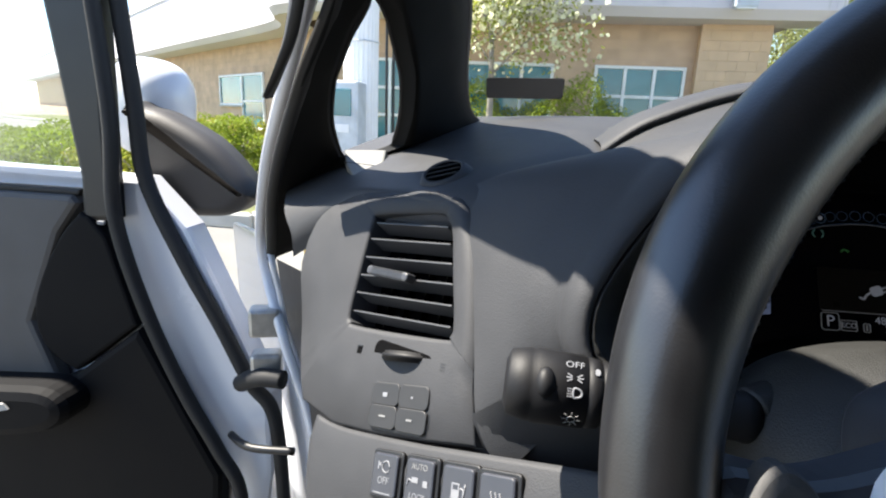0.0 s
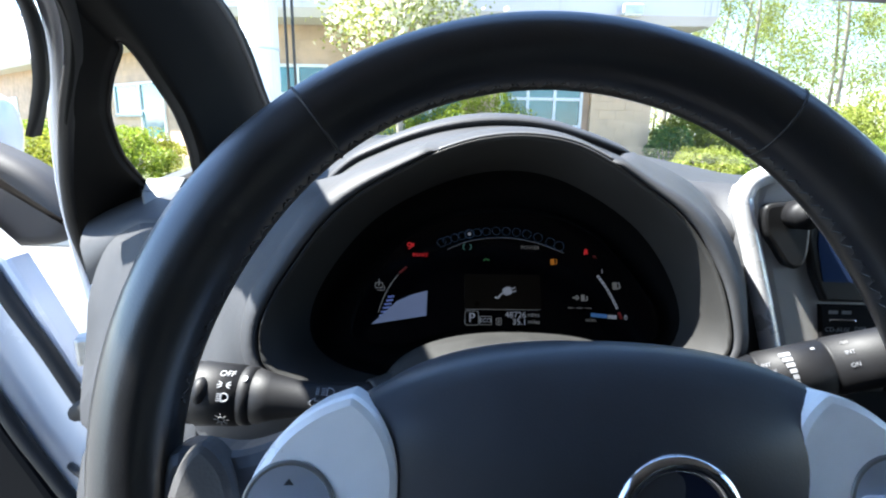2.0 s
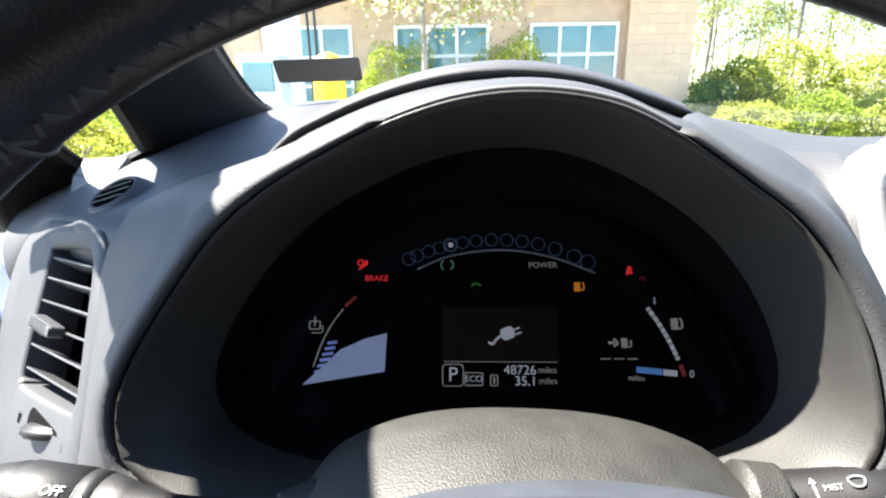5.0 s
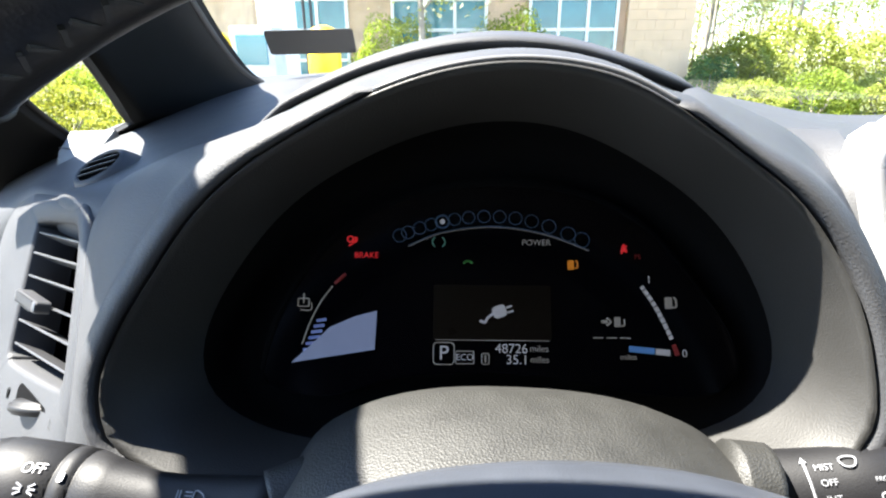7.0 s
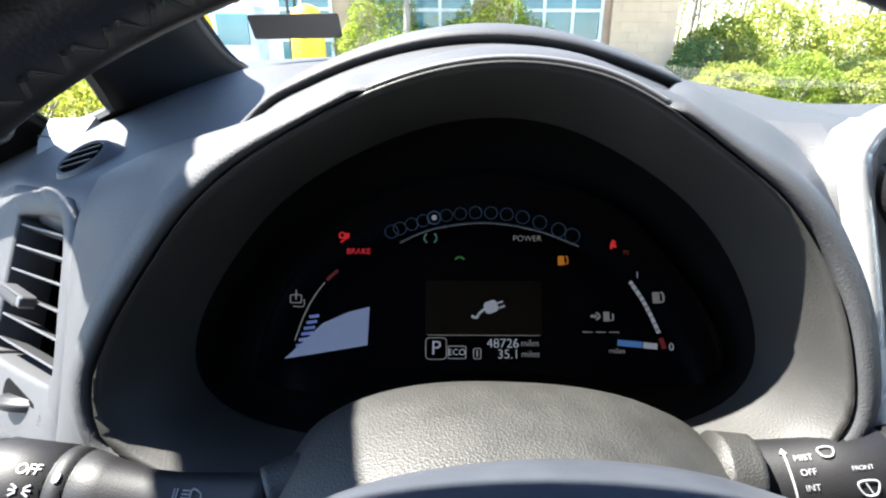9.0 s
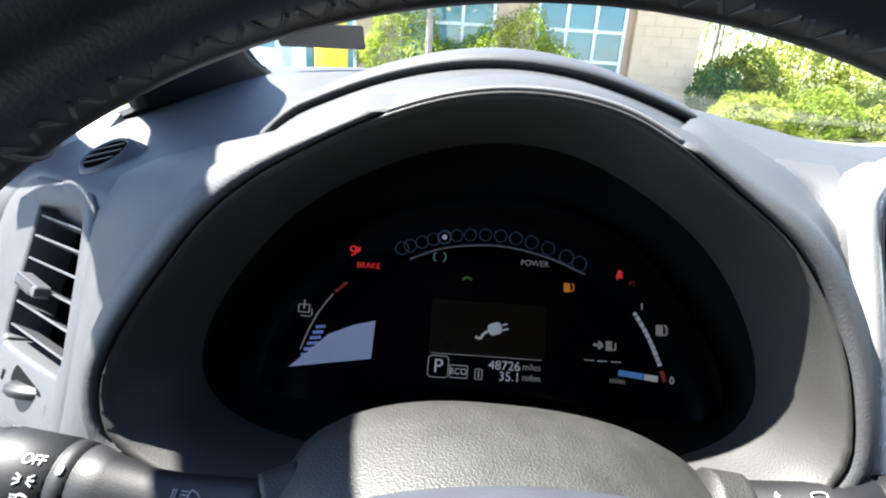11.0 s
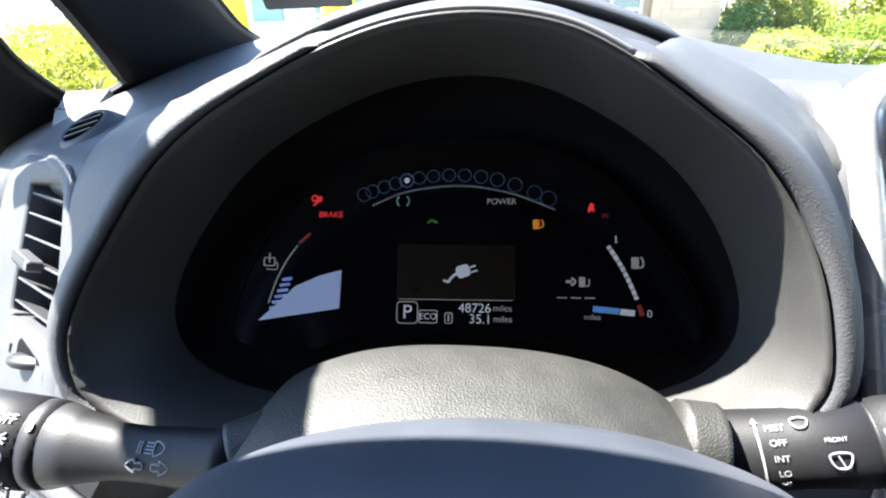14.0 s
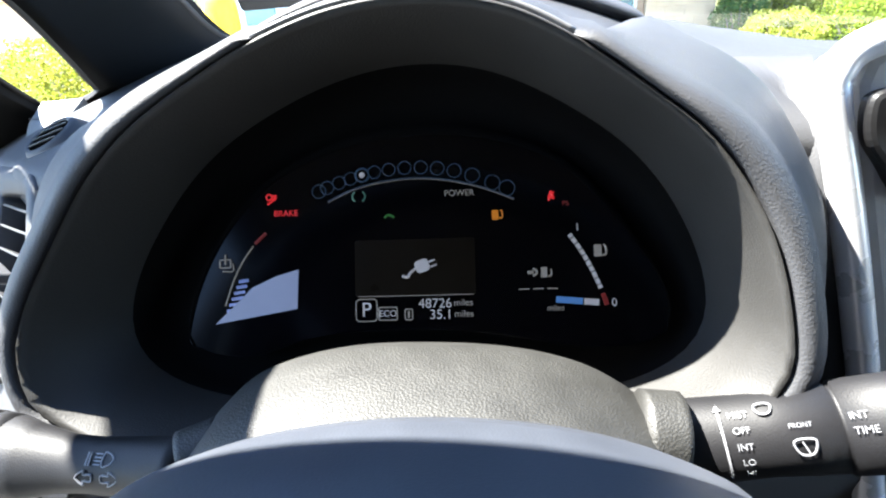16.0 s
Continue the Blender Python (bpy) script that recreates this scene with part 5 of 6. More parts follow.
prism("sheet", rounded(0.117, 0.036, 0.004), 0.0012, SK, mat("sticker_back", (0.010, 0.010, 0.011), 0.7, spec=0.2, tone=0.1, tone_size=30), sticker)
mirror = thing("rear_view_mirror", "black-framed rear-view mirror below the roof", "mirror")
RV = frame_of((0.296, 0.29, 1.366), (1, -0.22, -0.10), (-0.2, -1, -0.05))
prism("housing", rounded(0.22, 0.068, 0.022), 0.022, RV @ Matrix.Translation((0, 0, -0.022)), M_BLACK, mirror, bevel=0.004)
prism("glass", rounded(0.208, 0.056, 0.018), 0.001, RV @ Matrix.Translation((0, 0, 0.001)), mat("mirror_glass", (0.55, 0.6, 0.75), 0.03, metal=1.0, tone=0.0), mirror)
tube("stem", [(0.296, 0.30, 1.38), (0.30, 0.33, 1.43), (0.30, 0.36, 1.475)], 0.012, M_BLACK, mirror, sides=10, n=12)
for dx in (-0.02, 0.03):
    box("sensor_pod", (0.028, 0.03, 0.018), pose(0.155 + dx, 0.31, 1.352), M_BLACK, mirror, bevel=0.004)

# ---- open driver's door ----
door = thing("open_door", "open car door with grey trim, black seals and white shell", "car door")


def dl(x, z, d=0.0):
    return Vector((x, 0.76 - d, z))


def door_plate(name, outline, d0, depth, material, label="", bevel=0.006, smooth=False):
    return prism(name, [(x, z) for x, z in outline], depth, frame_of((0, 0.76 - d0, 0), (1, 0, 0), (0, -1, 0)), material, door, label, bevel, smooth)


door_plate("shell", [(-2.0, 0.30), (-0.70, 0.30), (-0.66, 0.56), (-0.66, 0.72), (-0.80, 1.02), (-0.88, 1.10), (-2.0, 1.12)], -0.06, 0.05, M_WHITE, "white painted door shell", bevel=0.01)
door_plate("lower_trim", [(-2.0, 0.30), (-0.76, 0.30), (-0.74, 0.57), (-0.878, 0.842), (-1.017, 0.737), (-1.1, 0.70), (-2.0, 0.62)], 0.0, 0.035, M_DOORDARK, "dark lower door trim", bevel=0.012)
door_plate("upper_trim", [(-2.0, 0.66), (-1.06, 0.715), (-1.10, 0.83), (-1.02, 1.0), (-0.975, 1.055), (-0.985, 1.068), (-2.0, 1.062)], 0.0, 0.030, M_DOORTRIM, "grey grained upper door trim", bevel=0.010)
door_plate("speaker_trim", [(-0.882, 0.846), (-0.925, 1.0), (-0.955, 1.035)] + [(p.x, p.y) for p in cr([(-0.972, 1.040, 0), (-1.012, 1.0, 0), (-1.058, 0.93, 0), (-1.088, 0.86, 0), (-1.085, 0.80, 0), (-1.055, 0.762, 0), (-1.017, 0.742, 0)], 20)], 0.0, 0.030, M_DOORDARK, "dark corner trim of the door", bevel=0.006)
door_plate("armrest", [(-2.0, 0.55)] + [(p.x, p.y) for p in cr([(-1.14, 0.625, 0), (-1.05, 0.645, 0), (-0.998, 0.675, 0), (-0.992, 0.712, 0), (-1.03, 0.733, 0), (-1.12, 0.727, 0), (-1.24, 0.715, 0)], 22)] + [(-2.0, 0.66)], 0.03, 0.07, M_DOORDARK, "dark padded armrest", bevel=0.02)
door_plate("pull_cup", [(-2.0, 0.62), (-1.18, 0.665), (-1.09, 0.695), (-1.10, 0.705), (-2.0, 0.66)], 0.10, 0.004, mat("pale_trim", (0.35, 0.35, 0.34), 0.5), "pale armrest inlay", bevel=0.001)
door_plate("belt_strip", [(-2.0, 1.062), (-0.978, 1.068), (-0.972, 1.078), (-2.0, 1.072)], 0.0, 0.020, M_RUBBER, "black belt line seal", bevel=0.003)
door_plate("belt_rail", [(-2.0, 1.072), (-0.972, 1.078), (-0.965, 1.108), (-2.0, 1.112)], -0.03, 0.020, M_WHITE, "white painted belt rail", bevel=0.004)
door_plate("window_bar", [(-1.003, 1.43), (-0.900, 1.43), (-0.905, 1.30), (-0.916, 1.03), (-0.970, 1.025), (-0.965, 1.10)], -0.01, 0.035, M_BLACK, "black front bar of the door window", bevel=0.008)
door_plate("window_top", [(-2.0, 1.56), (-2.0, 1.50), (-1.003, 1.40), (-0.900, 1.42), (-0.91, 1.47)], -0.01, 0.035, M_BLACK, bevel=0.008)
tube("inner_seal", [dl(-0.905, 1.42, 0.03), dl(-0.893, 1.2, 0.03), dl(-0.902, 1.04, 0.03), dl(-0.862, 0.88, 0.03), dl(-0.80, 0.73, 0.03), dl(-0.74, 0.62, 0.03), dl(-0.70, 0.53, 0.03), dl(-0.70, 0.3, 0.03)], 0.012, M_RUBBER, door, "black inner rubber seal", sides=10, n=50)
tube("outer_seal", [dl(-0.885, 1.42, 0.0), dl(-0.870, 1.22, 0.0), dl(-0.862, 1.10, 0.0), dl(-0.800, 0.96, 0.0), dl(-0.745, 0.86, 0.0), dl(-0.690, 0.75, 0.0), dl(-0.650, 0.70, 0.0), dl(-0.636, 0.60, 0.0), dl(-0.63, 0.4, 0.0)], 0.013, M_RUBBER, door, "black outer rubber seal", sides=10, n=50)
box("seal_clip", (0.012, 0.006, 0.006), pose(-0.915, 0.715, 1.03, 0, 0, 0), M_MARK, door, bevel=0.001)
glass = door_plate("window_glass", [(-2.0, 1.10), (-0.96, 1.10), (-0.975, 1.42), (-2.0, 1.52)], -0.02, 0.004, M_GLASS, "clear door window", bevel=0.0)
glass.visible_shadow = False
# wing mirror seen past the door's front edge
wing = thing("wing_mirror", "white wing mirror on a dark grey foot", "wing mirror")
foot = [(-0.955, 1.225), (-0.93, 1.218), (-0.88, 1.206), (-0.80, 1.166), (-0.745, 1.115), (-0.717, 1.074), (-0.73, 1.055), (-0.77, 1.030), (-0.84, 1.024), (-0.908, 1.020), (-0.925, 1.08), (-0.945, 1.16)]
prism("foot", [(p.x, p.y) for p in cr([(x, z, 0) for x, z in foot], 48, True)], 0.07, frame_of((0, 0.90, 0), (1, 0, 0), (0, -1, 0)), mat("mirror_foot", (0.03, 0.028, 0.028), 0.6, grain=0.2, grain_size=500), wing, "dark grey plastic mirror foot", bevel=0.022, smooth=True)
bm = bmesh.new()
bmesh.ops.create_uvsphere(bm, u_segments=32, v_segments=20, radius=1.0)
for v in bm.verts:
    v.co = Vector((math.copysign(abs(v.co.x) ** 0.7, v.co.x), v.co.y, math.copysign(abs(v.co.z) ** 0.75, v.co.z)))
bmesh.ops.transform(bm, matrix=pose(-0.995, 0.96, 1.215, 0, 8, 0) @ Matrix.Diagonal((0.085, 0.07, 0.098, 1)), verts=bm.verts)
part("shell", bm, M_WHITE, wing, "white painted mirror shell", smooth=True)

# ---- seats behind the camera ----
def seat(x):
    s = thing("seat", "dark cloth front car seat", "seat", "front seats")
    for y, z, w, d, h, rx, nm in ((-0.45, 0.62, 0.50, 0.50, 0.16, 6, "cushion"), (-0.78, 0.98, 0.48, 0.16, 0.66, -16, "backrest"), (-0.90, 1.42, 0.26, 0.11, 0.17, -12, "headrest")):
        box(nm, (w, d, h), pose(x, y, z, rx, 0, 0), M_SEAT, s, bevel=0.05)
    return s


seat(0.0)
seat(0.72)

# ---- outdoors ----
M_ASPHALT = mat("worn_asphalt", (0.15, 0.148, 0.14), 0.9, grain=0.5, grain_size=60, tone=0.25, tone_size=0.6)
M_LAWN = mat("lawn_soil", (0.09, 0.10, 0.035), 0.95, grain=0.5, grain_size=30, tone=0.35, tone_size=1.2)
M_KERB = mat("concrete", (0.42, 0.41, 0.38), 0.85, grain=0.3, grain_size=80, tone=0.15, tone_size=3)
M_FASCIA = mat("metal_fascia", (0.60, 0.56, 0.585), 0.6, tone=0.06, tone_size=0.6)
M_FRAME = mat("window_frame", (0.78, 0.79, 0.80), 0.45, tone=0.04, tone_size=4)
M_PANE = mat("teal_glass", (0.03, 0.16, 0.20), 0.06, spec=0.8, tone=0.25, tone_size=1.3)
M_YELLOW = mat("yellow_paint", (0.85, 0.55, 0.01), 0.4, tone=0.08, tone_size=5)
M_POLE = mat("white_enamel", (0.78, 0.79, 0.80), 0.4, tone=0.06, tone_size=3)
M_CABINET = mat("grey_enamel", (0.50, 0.54, 0.58), 0.35, tone=0.15, tone_size=6)


def block_mat(name, base, dark):
    m = mat(name, base, 0.85, tone=0.0)
    nt = m.node_tree
    b = nt.nodes["Principled BSDF"]
    tc = nt.nodes.new("ShaderNodeTexCoord")
    mp = nt.nodes.new("ShaderNodeMapping")
    mp.inputs["Rotation"].default_value = (radians(90), 0, 0)
    nt.links.new(tc.outputs["Object"], mp.inputs["Vector"])
    br = nt.nodes.new("ShaderNodeTexBrick")
    br.inputs["Scale"].default_value = 1.0
    br.inputs["Brick Width"].default_value, br.inputs["Row Height"].default_value = 0.41, 0.205
    br.inputs["Mortar Size"].default_value = 0.006
    br.inputs["Color1"].default_value = (*base, 1)
    br.inputs["Color2"].default_value = (*[c * 0.86 for c in base], 1)
    br.inputs["Mortar"].default_value = (*dark, 1)
    nt.links.new(mp.outputs["Vector"], br.inputs["Vector"])
    nz = nt.nodes.new("ShaderNodeTexNoise")
    nz.inputs["Scale"].default_value = 2.0
    nz.inputs["Detail"].default_value = 8
    nt.links.new(tc.outputs["Object"], nz.inputs["Vector"])
    rm = nt.nodes.new("ShaderNodeMapRange")
    rm.inputs["From Min"].default_value, rm.inputs["From Max"].default_value = 0.3, 0.7
    rm.inputs["To Min"].default_value, rm.inputs["To Max"].default_value = 0.85, 1.1
    nt.links.new(nz.outputs["Fac"], rm.inputs["Value"])
    sc = nt.nodes.new("ShaderNodeVectorMath")
    sc.operation = "SCALE"
    nt.links.new(br.outputs["Color"], sc.inputs[0])
    nt.links.new(rm.outputs["Result"], sc.inputs["Scale"])
    nt.links.new(sc.outputs["Vector"], b.inputs["Base Color"])
    bp = nt.nodes.new("ShaderNodeBump")
    bp.inputs["Distance"].default_value = 0.01
    bp.inputs["Strength"].default_value = 0.6
    inv = nt.nodes.new("ShaderNodeMath")
    inv.operation = "SUBTRACT"
    inv.inputs[0].default_value = 1.0
    nt.links.new(br.outputs["Fac"], inv.inputs[1])
    nt.links.new(inv.outputs["Value"], bp.inputs["Height"])
    nt.links.new(bp.outputs["Normal"], b.inputs["Normal"])
    return m


M_BLOCK = block_mat("tan_block_wall", (0.61, 0.43, 0.30), (0.53, 0.385, 0.28))
M_STONE = mat("tan_block", (0.62, 0.445, 0.30), 0.85, grain=0.3, grain_size=60, tone=0.07, tone_size=5, random_tone=0.035)

bm = bmesh.new()
bmesh.ops.create_grid(bm, x_segments=40, y_segments=40, size=400)
tagged(part("ground", bm, M_ASPHALT), "worn grey asphalt car park", "ground", kind="structure")
bm = bmesh.new()
vs = [bm.verts.new(q) for q in ((-40, 34, 0.10), (-26, 26.5, 0.10), (-14, 9.5, 0.10), (-7, 5.2, 0.10), (-3.1, 5.2, 0.10), (-2.95, 9.5, 0.10), (4.6, 9.5, 0.10), (9, 11, 0.10), (60, 14, 0.10), (60, 90, 0.10), (-40, 90, 0.10))]
top = bm.faces.new(vs)
ext = bmesh.ops.extrude_face_region(bm, geom=[top])
bmesh.ops.translate(bm, vec=(0, 0, -0.14), verts=[v for v in ext["geom"] if isinstance(v, bmesh.types.BMVert)])
tagged(part("planting_bed", bm, M_LAWN), "raised bed of grass and soil along the building", "lawn", kind="structure")
kerb_line = [(-40, 33.9), (-26, 26.4), (-14, 9.4), (-7, 5.1), (-3.1, 5.1), (-2.95, 9.4), (4.6, 9.4), (9, 10.9), (60, 13.9)]
for a, b in zip(kerb_line, kerb_line[1:]):
    d = Vector((b[0] - a[0], b[1] - a[1], 0))
    tagged(box("kerb", (d.length + 0.05, 0.15, 0.16), frame_of(((a[0] + b[0]) / 2, (a[1] + b[1]) / 2 - 0.06, 0.08), d, (0, 0, 1)), M_KERB, bevel=0.02), "pale concrete kerb edging the planting bed", "kerb", kind="structure")

building = thing("building", "low curved office building of tan block with pale metal fascia", "building")
FAC = [(4.35, 13.0), (-5.2, 12.7), (-7.0, 15.15), (-14.0, 20.69), (-21.0, 26.23), (-37.4, 39.2), (-60, 57.1)]
EAVE = 3.50


def seg_frame(a, b):
    """A frame on a wall: x along it to the right as seen, y up, z out."""
    d = Vector((a[0] - b[0], a[1] - b[1], 0))
    return frame_of((b[0], b[1], 0), d, Vector((0, 0, 1)).cross(d) * -1), d.length


for a, b in zip(FAC, FAC[1:]):
    m, L = seg_frame(a, b)
    prism("wall", [(0, 0), (L, 0), (L, EAVE + 0.1), (0, EAVE + 0.1)], 0.3, m @ Matrix.Translation((0, 0, -0.3)), M_BLOCK, building, "tan block wall")
# end pier of separate blocks
px0, px1, py = 3.06, 4.45, 12.75
box("pier_core", (px1 - px0 - 0.02, 0.9, EAVE), pose((px0 + px1) / 2, py + 0.46, EAVE / 2), M_STONE, building)
for r in range(17):
    off = 0.2 if r % 2 else 0.0
    x = px0
    edges = [px0] + [px0 + 0.4 * k + off for k in range(0 if off else 1, 5) if px0 + 0.05 < px0 + 0.4 * k + off < px1 - 0.05] + [px1]
    for x0, x1 in zip(edges, edges[1:]):
        ob = box("block", (x1 - x0 - 0.003, 0.10, 0.2025), pose((x0 + x1) / 2, py - 0.0 + random.uniform(-0.0015, 0.0015), 0.1 + 0.205 * r), M_STONE, building, bevel=0.003)
    box("block", (0.10, 0.9, 0.2025), pose(px1 + 0.0, py + 0.5, 0.1 + 0.205 * r), M_STONE, building, bevel=0.006)
# back and far end
box("wall", (0.3, 12, EAVE), pose(4.2, 19.2, EAVE / 2), M_BLOCK, building)
# deep fascia that overhangs, following the curve
def offset_line(d):
    pts = []
    for i, p in enumerate(FAC):
        a, b = FAC[max(i - 1, 0)], FAC[min(i + 1, len(FAC) - 1)]
        t = Vector((b[0] - a[0], b[1] - a[1], 0)).normalized()
        n = Vector((-t.y, t.x, 0))
        if n.y > 0:
            n = -n
        pts.append(Vector((p[0], p[1], 0)) + n * d)
    return pts


o1, o2 = offset_line(0.9), offset_line(1.05)
o1 = [o1[0] + Vector((0.7, 0, 0))] + o1
o2 = [o2[0] + Vector((0.85, 0, 0))] + o2
inn = offset_line(-0.1)
inn = [inn[0] + Vector((0.7, 0, 0))] + inn
c1, c2, ci = cr(o1, 61), cr(o2, 61), cr(inn, 61)
Z = Vector((0, 0, 1))
loft("fascia", [[p + Z * (EAVE - 0.10) for p in ci], [p + Z * (EAVE - 0.12) for p in c1], [p + Z * (EAVE + 0.05) for p in c2], [p + Z * (EAVE + 1.75) for p in c2]], M_FASCIA, building, "pale lilac-grey metal fascia", smooth=False)
loft("coping", [[p + Z * (EAVE + 1.75) for p in c2], [p + Z * (EAVE + 1.75) - (q - p) * 0.0 + Vector((0, -0.06, 0)) for p, q in zip(c2, ci)], [p + Z * (EAVE + 1.90) + Vector((0, -0.06, 0)) for p in c2], [p + Z * (EAVE + 1.90) for p in ci]], M_FRAME, building, "white roof coping", smooth=False)
loft("roof", [[p + Z * (EAVE + 1.80) for p in c2], [p + Z * (EAVE + 1.80) + Vector((0, 14, 0)) for p in c2]], M_KERB, building, smooth=False)
loft("fascia_end", [[o2[0] + Z * (EAVE + 0.05), o2[0] + Vector((0, 12, 0)) + Z * (EAVE + 0.05)], [o2[0] + Z * (EAVE + 1.75), o2[0] + Vector((0, 12, 0)) + Z * (EAVE + 1.75)]], M_FASCIA, building, smooth=False)
for k in range(3, 61, 4):
    box("fascia_joint", (0.012, 0.012, 1.66), Matrix.Translation(c2[k] + Z * (EAVE + 0.90)), M_KERB, building)


def window(m, x0, x1, z0, z1, cols, rows, skip=()):
    """A framed window of cols by rows panes set in a wall frame."""
    win = box("window", (x1 - x0, z1 - z0, 0.02), m @ Matrix.Translation(((x0 + x1) / 2, (z0 + z1) / 2, 0.0)), M_BLACK, building)
    w, h = (x1 - x0) / cols, (z1 - z0) / rows
    for i in range(cols):
        for j in range(rows):
            if (i, j) in skip:
                continue
            pane = box("pane", (w - 0.02, h - 0.02, 0.012), m @ Matrix.Translation((x0 + (i + 0.5) * w, z0 + (j + 0.5) * h, 0.02)), M_PANE, win)
    for i in range(cols + 1):
        box("frame", (0.07, z1 - z0 + 0.07, 0.07), m @ Matrix.Translation((x0 + i * w, (z0 + z1) / 2, 0.04)), M_FRAME, win, bevel=0.006)
    for j in range(rows + 1):
        box("frame", (x1 - x0 + 0.07, 0.07, 0.062), m @ Matrix.Translation(((x0 + x1) / 2, z0 + j * h, 0.04)), M_FRAME, win, bevel=0.006)
    box("sill", (x1 - x0 + 0.2, 0.06, 0.12), m @ Matrix.Translation(((x0 + x1) / 2, z0 - 0.06, 0.05)), M_KERB, win, bevel=0.01)
    return win


MF, LF = seg_frame(FAC[0], FAC[1])
wx = lambda x: x + 5.2
window(MF, wx(0.99), wx(2.88), 0.62, 2.50, 3, 3)
window(MF, wx(-2.05), wx(0.02), 0.62, 2.50, 3, 3)
window(MF, wx(-4.42), wx(-3.08), 0.62, 2.52, 2, 3)
ML, LL = seg_frame(FAC[2], FAC[5])
window(ML, 32.1, 34.2, 1.40, 2.40, 1, 1)
window(ML, 34.25, 36.0, 0.62, 2.40, 1, 2)
window(ML, 25.6, 28.85, 1.20, 2.20, 2, 1)
window(ML, 16.0, 19.0, 1.20, 2.20, 2, 1)
# wall lamps under the fascia
for x, y, z in ((3.52, 11.72, 3.62),):
    lampw = thing("wall_lamp", "grey box-shaped wall lamp on the fascia", "wall lamp")
    box("housing", (0.42, 0.22, 0.20), pose(x, y, z), M_CABINET, lampw, bevel=0.03)
    box("lens", (0.34, 0.16, 0.03), pose(x, y - 0.02, z - 0.11), M_FRAME, lampw, bevel=0.01)

# ---- bollards, white column and cabinet ----
def bollard(x, y, top):
    b = thing("bollard", "bright yellow round-topped steel bollard", "bollard", "bollards by the car park")
    rows = []
    for z, r in ((0.0, 0.115), (top - 0.12, 0.115), (top - 0.06, 0.105), (top - 0.02, 0.075), (top, 0.02)):
        rows.append([Vector((x + r * math.cos(t), y + r * math.sin(t), z)) for t in (2 * math.pi * k / 24 for k in range(24))])
    loft("post", rows, M_YELLOW, b, close_u=True, cap=True)
    return b


bollard(-1.14, 4.0, 1.48)
bollard(-1.93, 4.0, 1.45)
pole = thing("white_column", "white ribbed round column", "column")
rows = []
for z in (0.0, 1.70, 1.72, 6.5):
    rows.append([Vector((-2.60 + (0.225 + 0.008 * (k % 2)) * math.cos(2 * math.pi * k / 48), 7.1 + (0.225 + 0.008 * (k % 2)) * math.sin(2 * math.pi * k / 48), z)) for k in range(48)])
loft("shaft", rows, M_POLE, pole, close_u=True, cap=True, smooth=False)
tube("collar", [(-2.60 + 0.235 * math.cos(a), 7.1 + 0.235 * math.sin(a), 2.15) for a in (k * math.pi / 6 for k in range(12))], 0.012, M_CABINET, pole, sides=8, n=40, closed=True)
cables = thing("hanging_cables", "two dark cables hanging beside the column", "cable")
for dx in (0.0, 0.09):
    tube("cable", [(-2.17 + dx, 6.8, 5.5), (-2.17 + dx, 6.8, 3.0), (-2.16 + dx, 6.8, 1.6), (-2.14 + dx, 6.8, 0.0)], 0.018, M_BLACK, cables, sides=8, n=20)
cab = thing("charging_cabinet", "pale grey charging cabinet with dark window", "cabinet")
box("case", (0.52, 0.36, 1.62), pose(-2.66, 6.55, 0.81), M_CABINET, cab, bevel=0.03)
box("screen", (0.36, 0.02, 0.32), pose(-2.66, 6.365, 1.36), M_PANE, cab, bevel=0.005)
box("label_plate", (0.30, 0.012, 0.10), pose(-2.66, 6.366, 1.05), M_FRAME, cab)


# ---- plants ----
def leaf_mat(name, base, var=0.35):
    m = mat(name, base, 0.6, tone=0.3, tone_size=1.5)
    nt = m.node_tree
    b = nt.nodes["Principled BSDF"]
    geo = nt.nodes.new("ShaderNodeNewGeometry")
    rm = nt.nodes.new("ShaderNodeMapRange")
    rm.inputs["To Min"].default_value, rm.inputs["To Max"].default_value = 1 - var, 1 + var
    nt.links.new(geo.outputs["Random Per Island"], rm.inputs["Value"])
    sc = nt.nodes.new("ShaderNodeVectorMath")
    sc.operation = "SCALE"
    src = b.inputs["Base Color"].links[0].from_socket
    nt.links.new(src, sc.inputs[0])
    nt.links.new(rm.outputs["Result"], sc.inputs["Scale"])
    nt.links.new(sc.outputs["Vector"], b.inputs["Base Color"])
    tr = nt.nodes.new("ShaderNodeBsdfTranslucent")
    nt.links.new(sc.outputs["Vector"], tr.inputs["Color"])
    mix = nt.nodes.new("ShaderNodeMixShader")
    mix.inputs["Fac"].default_value = 0.45
    out = nt.nodes["Material Output"]
    nt.links.new(b.outputs["BSDF"], mix.inputs[1])
    nt.links.new(tr.outputs["BSDF"], mix.inputs[2])
    nt.links.new(mix.outputs["Shader"], out.inputs["Surface"])
    return m


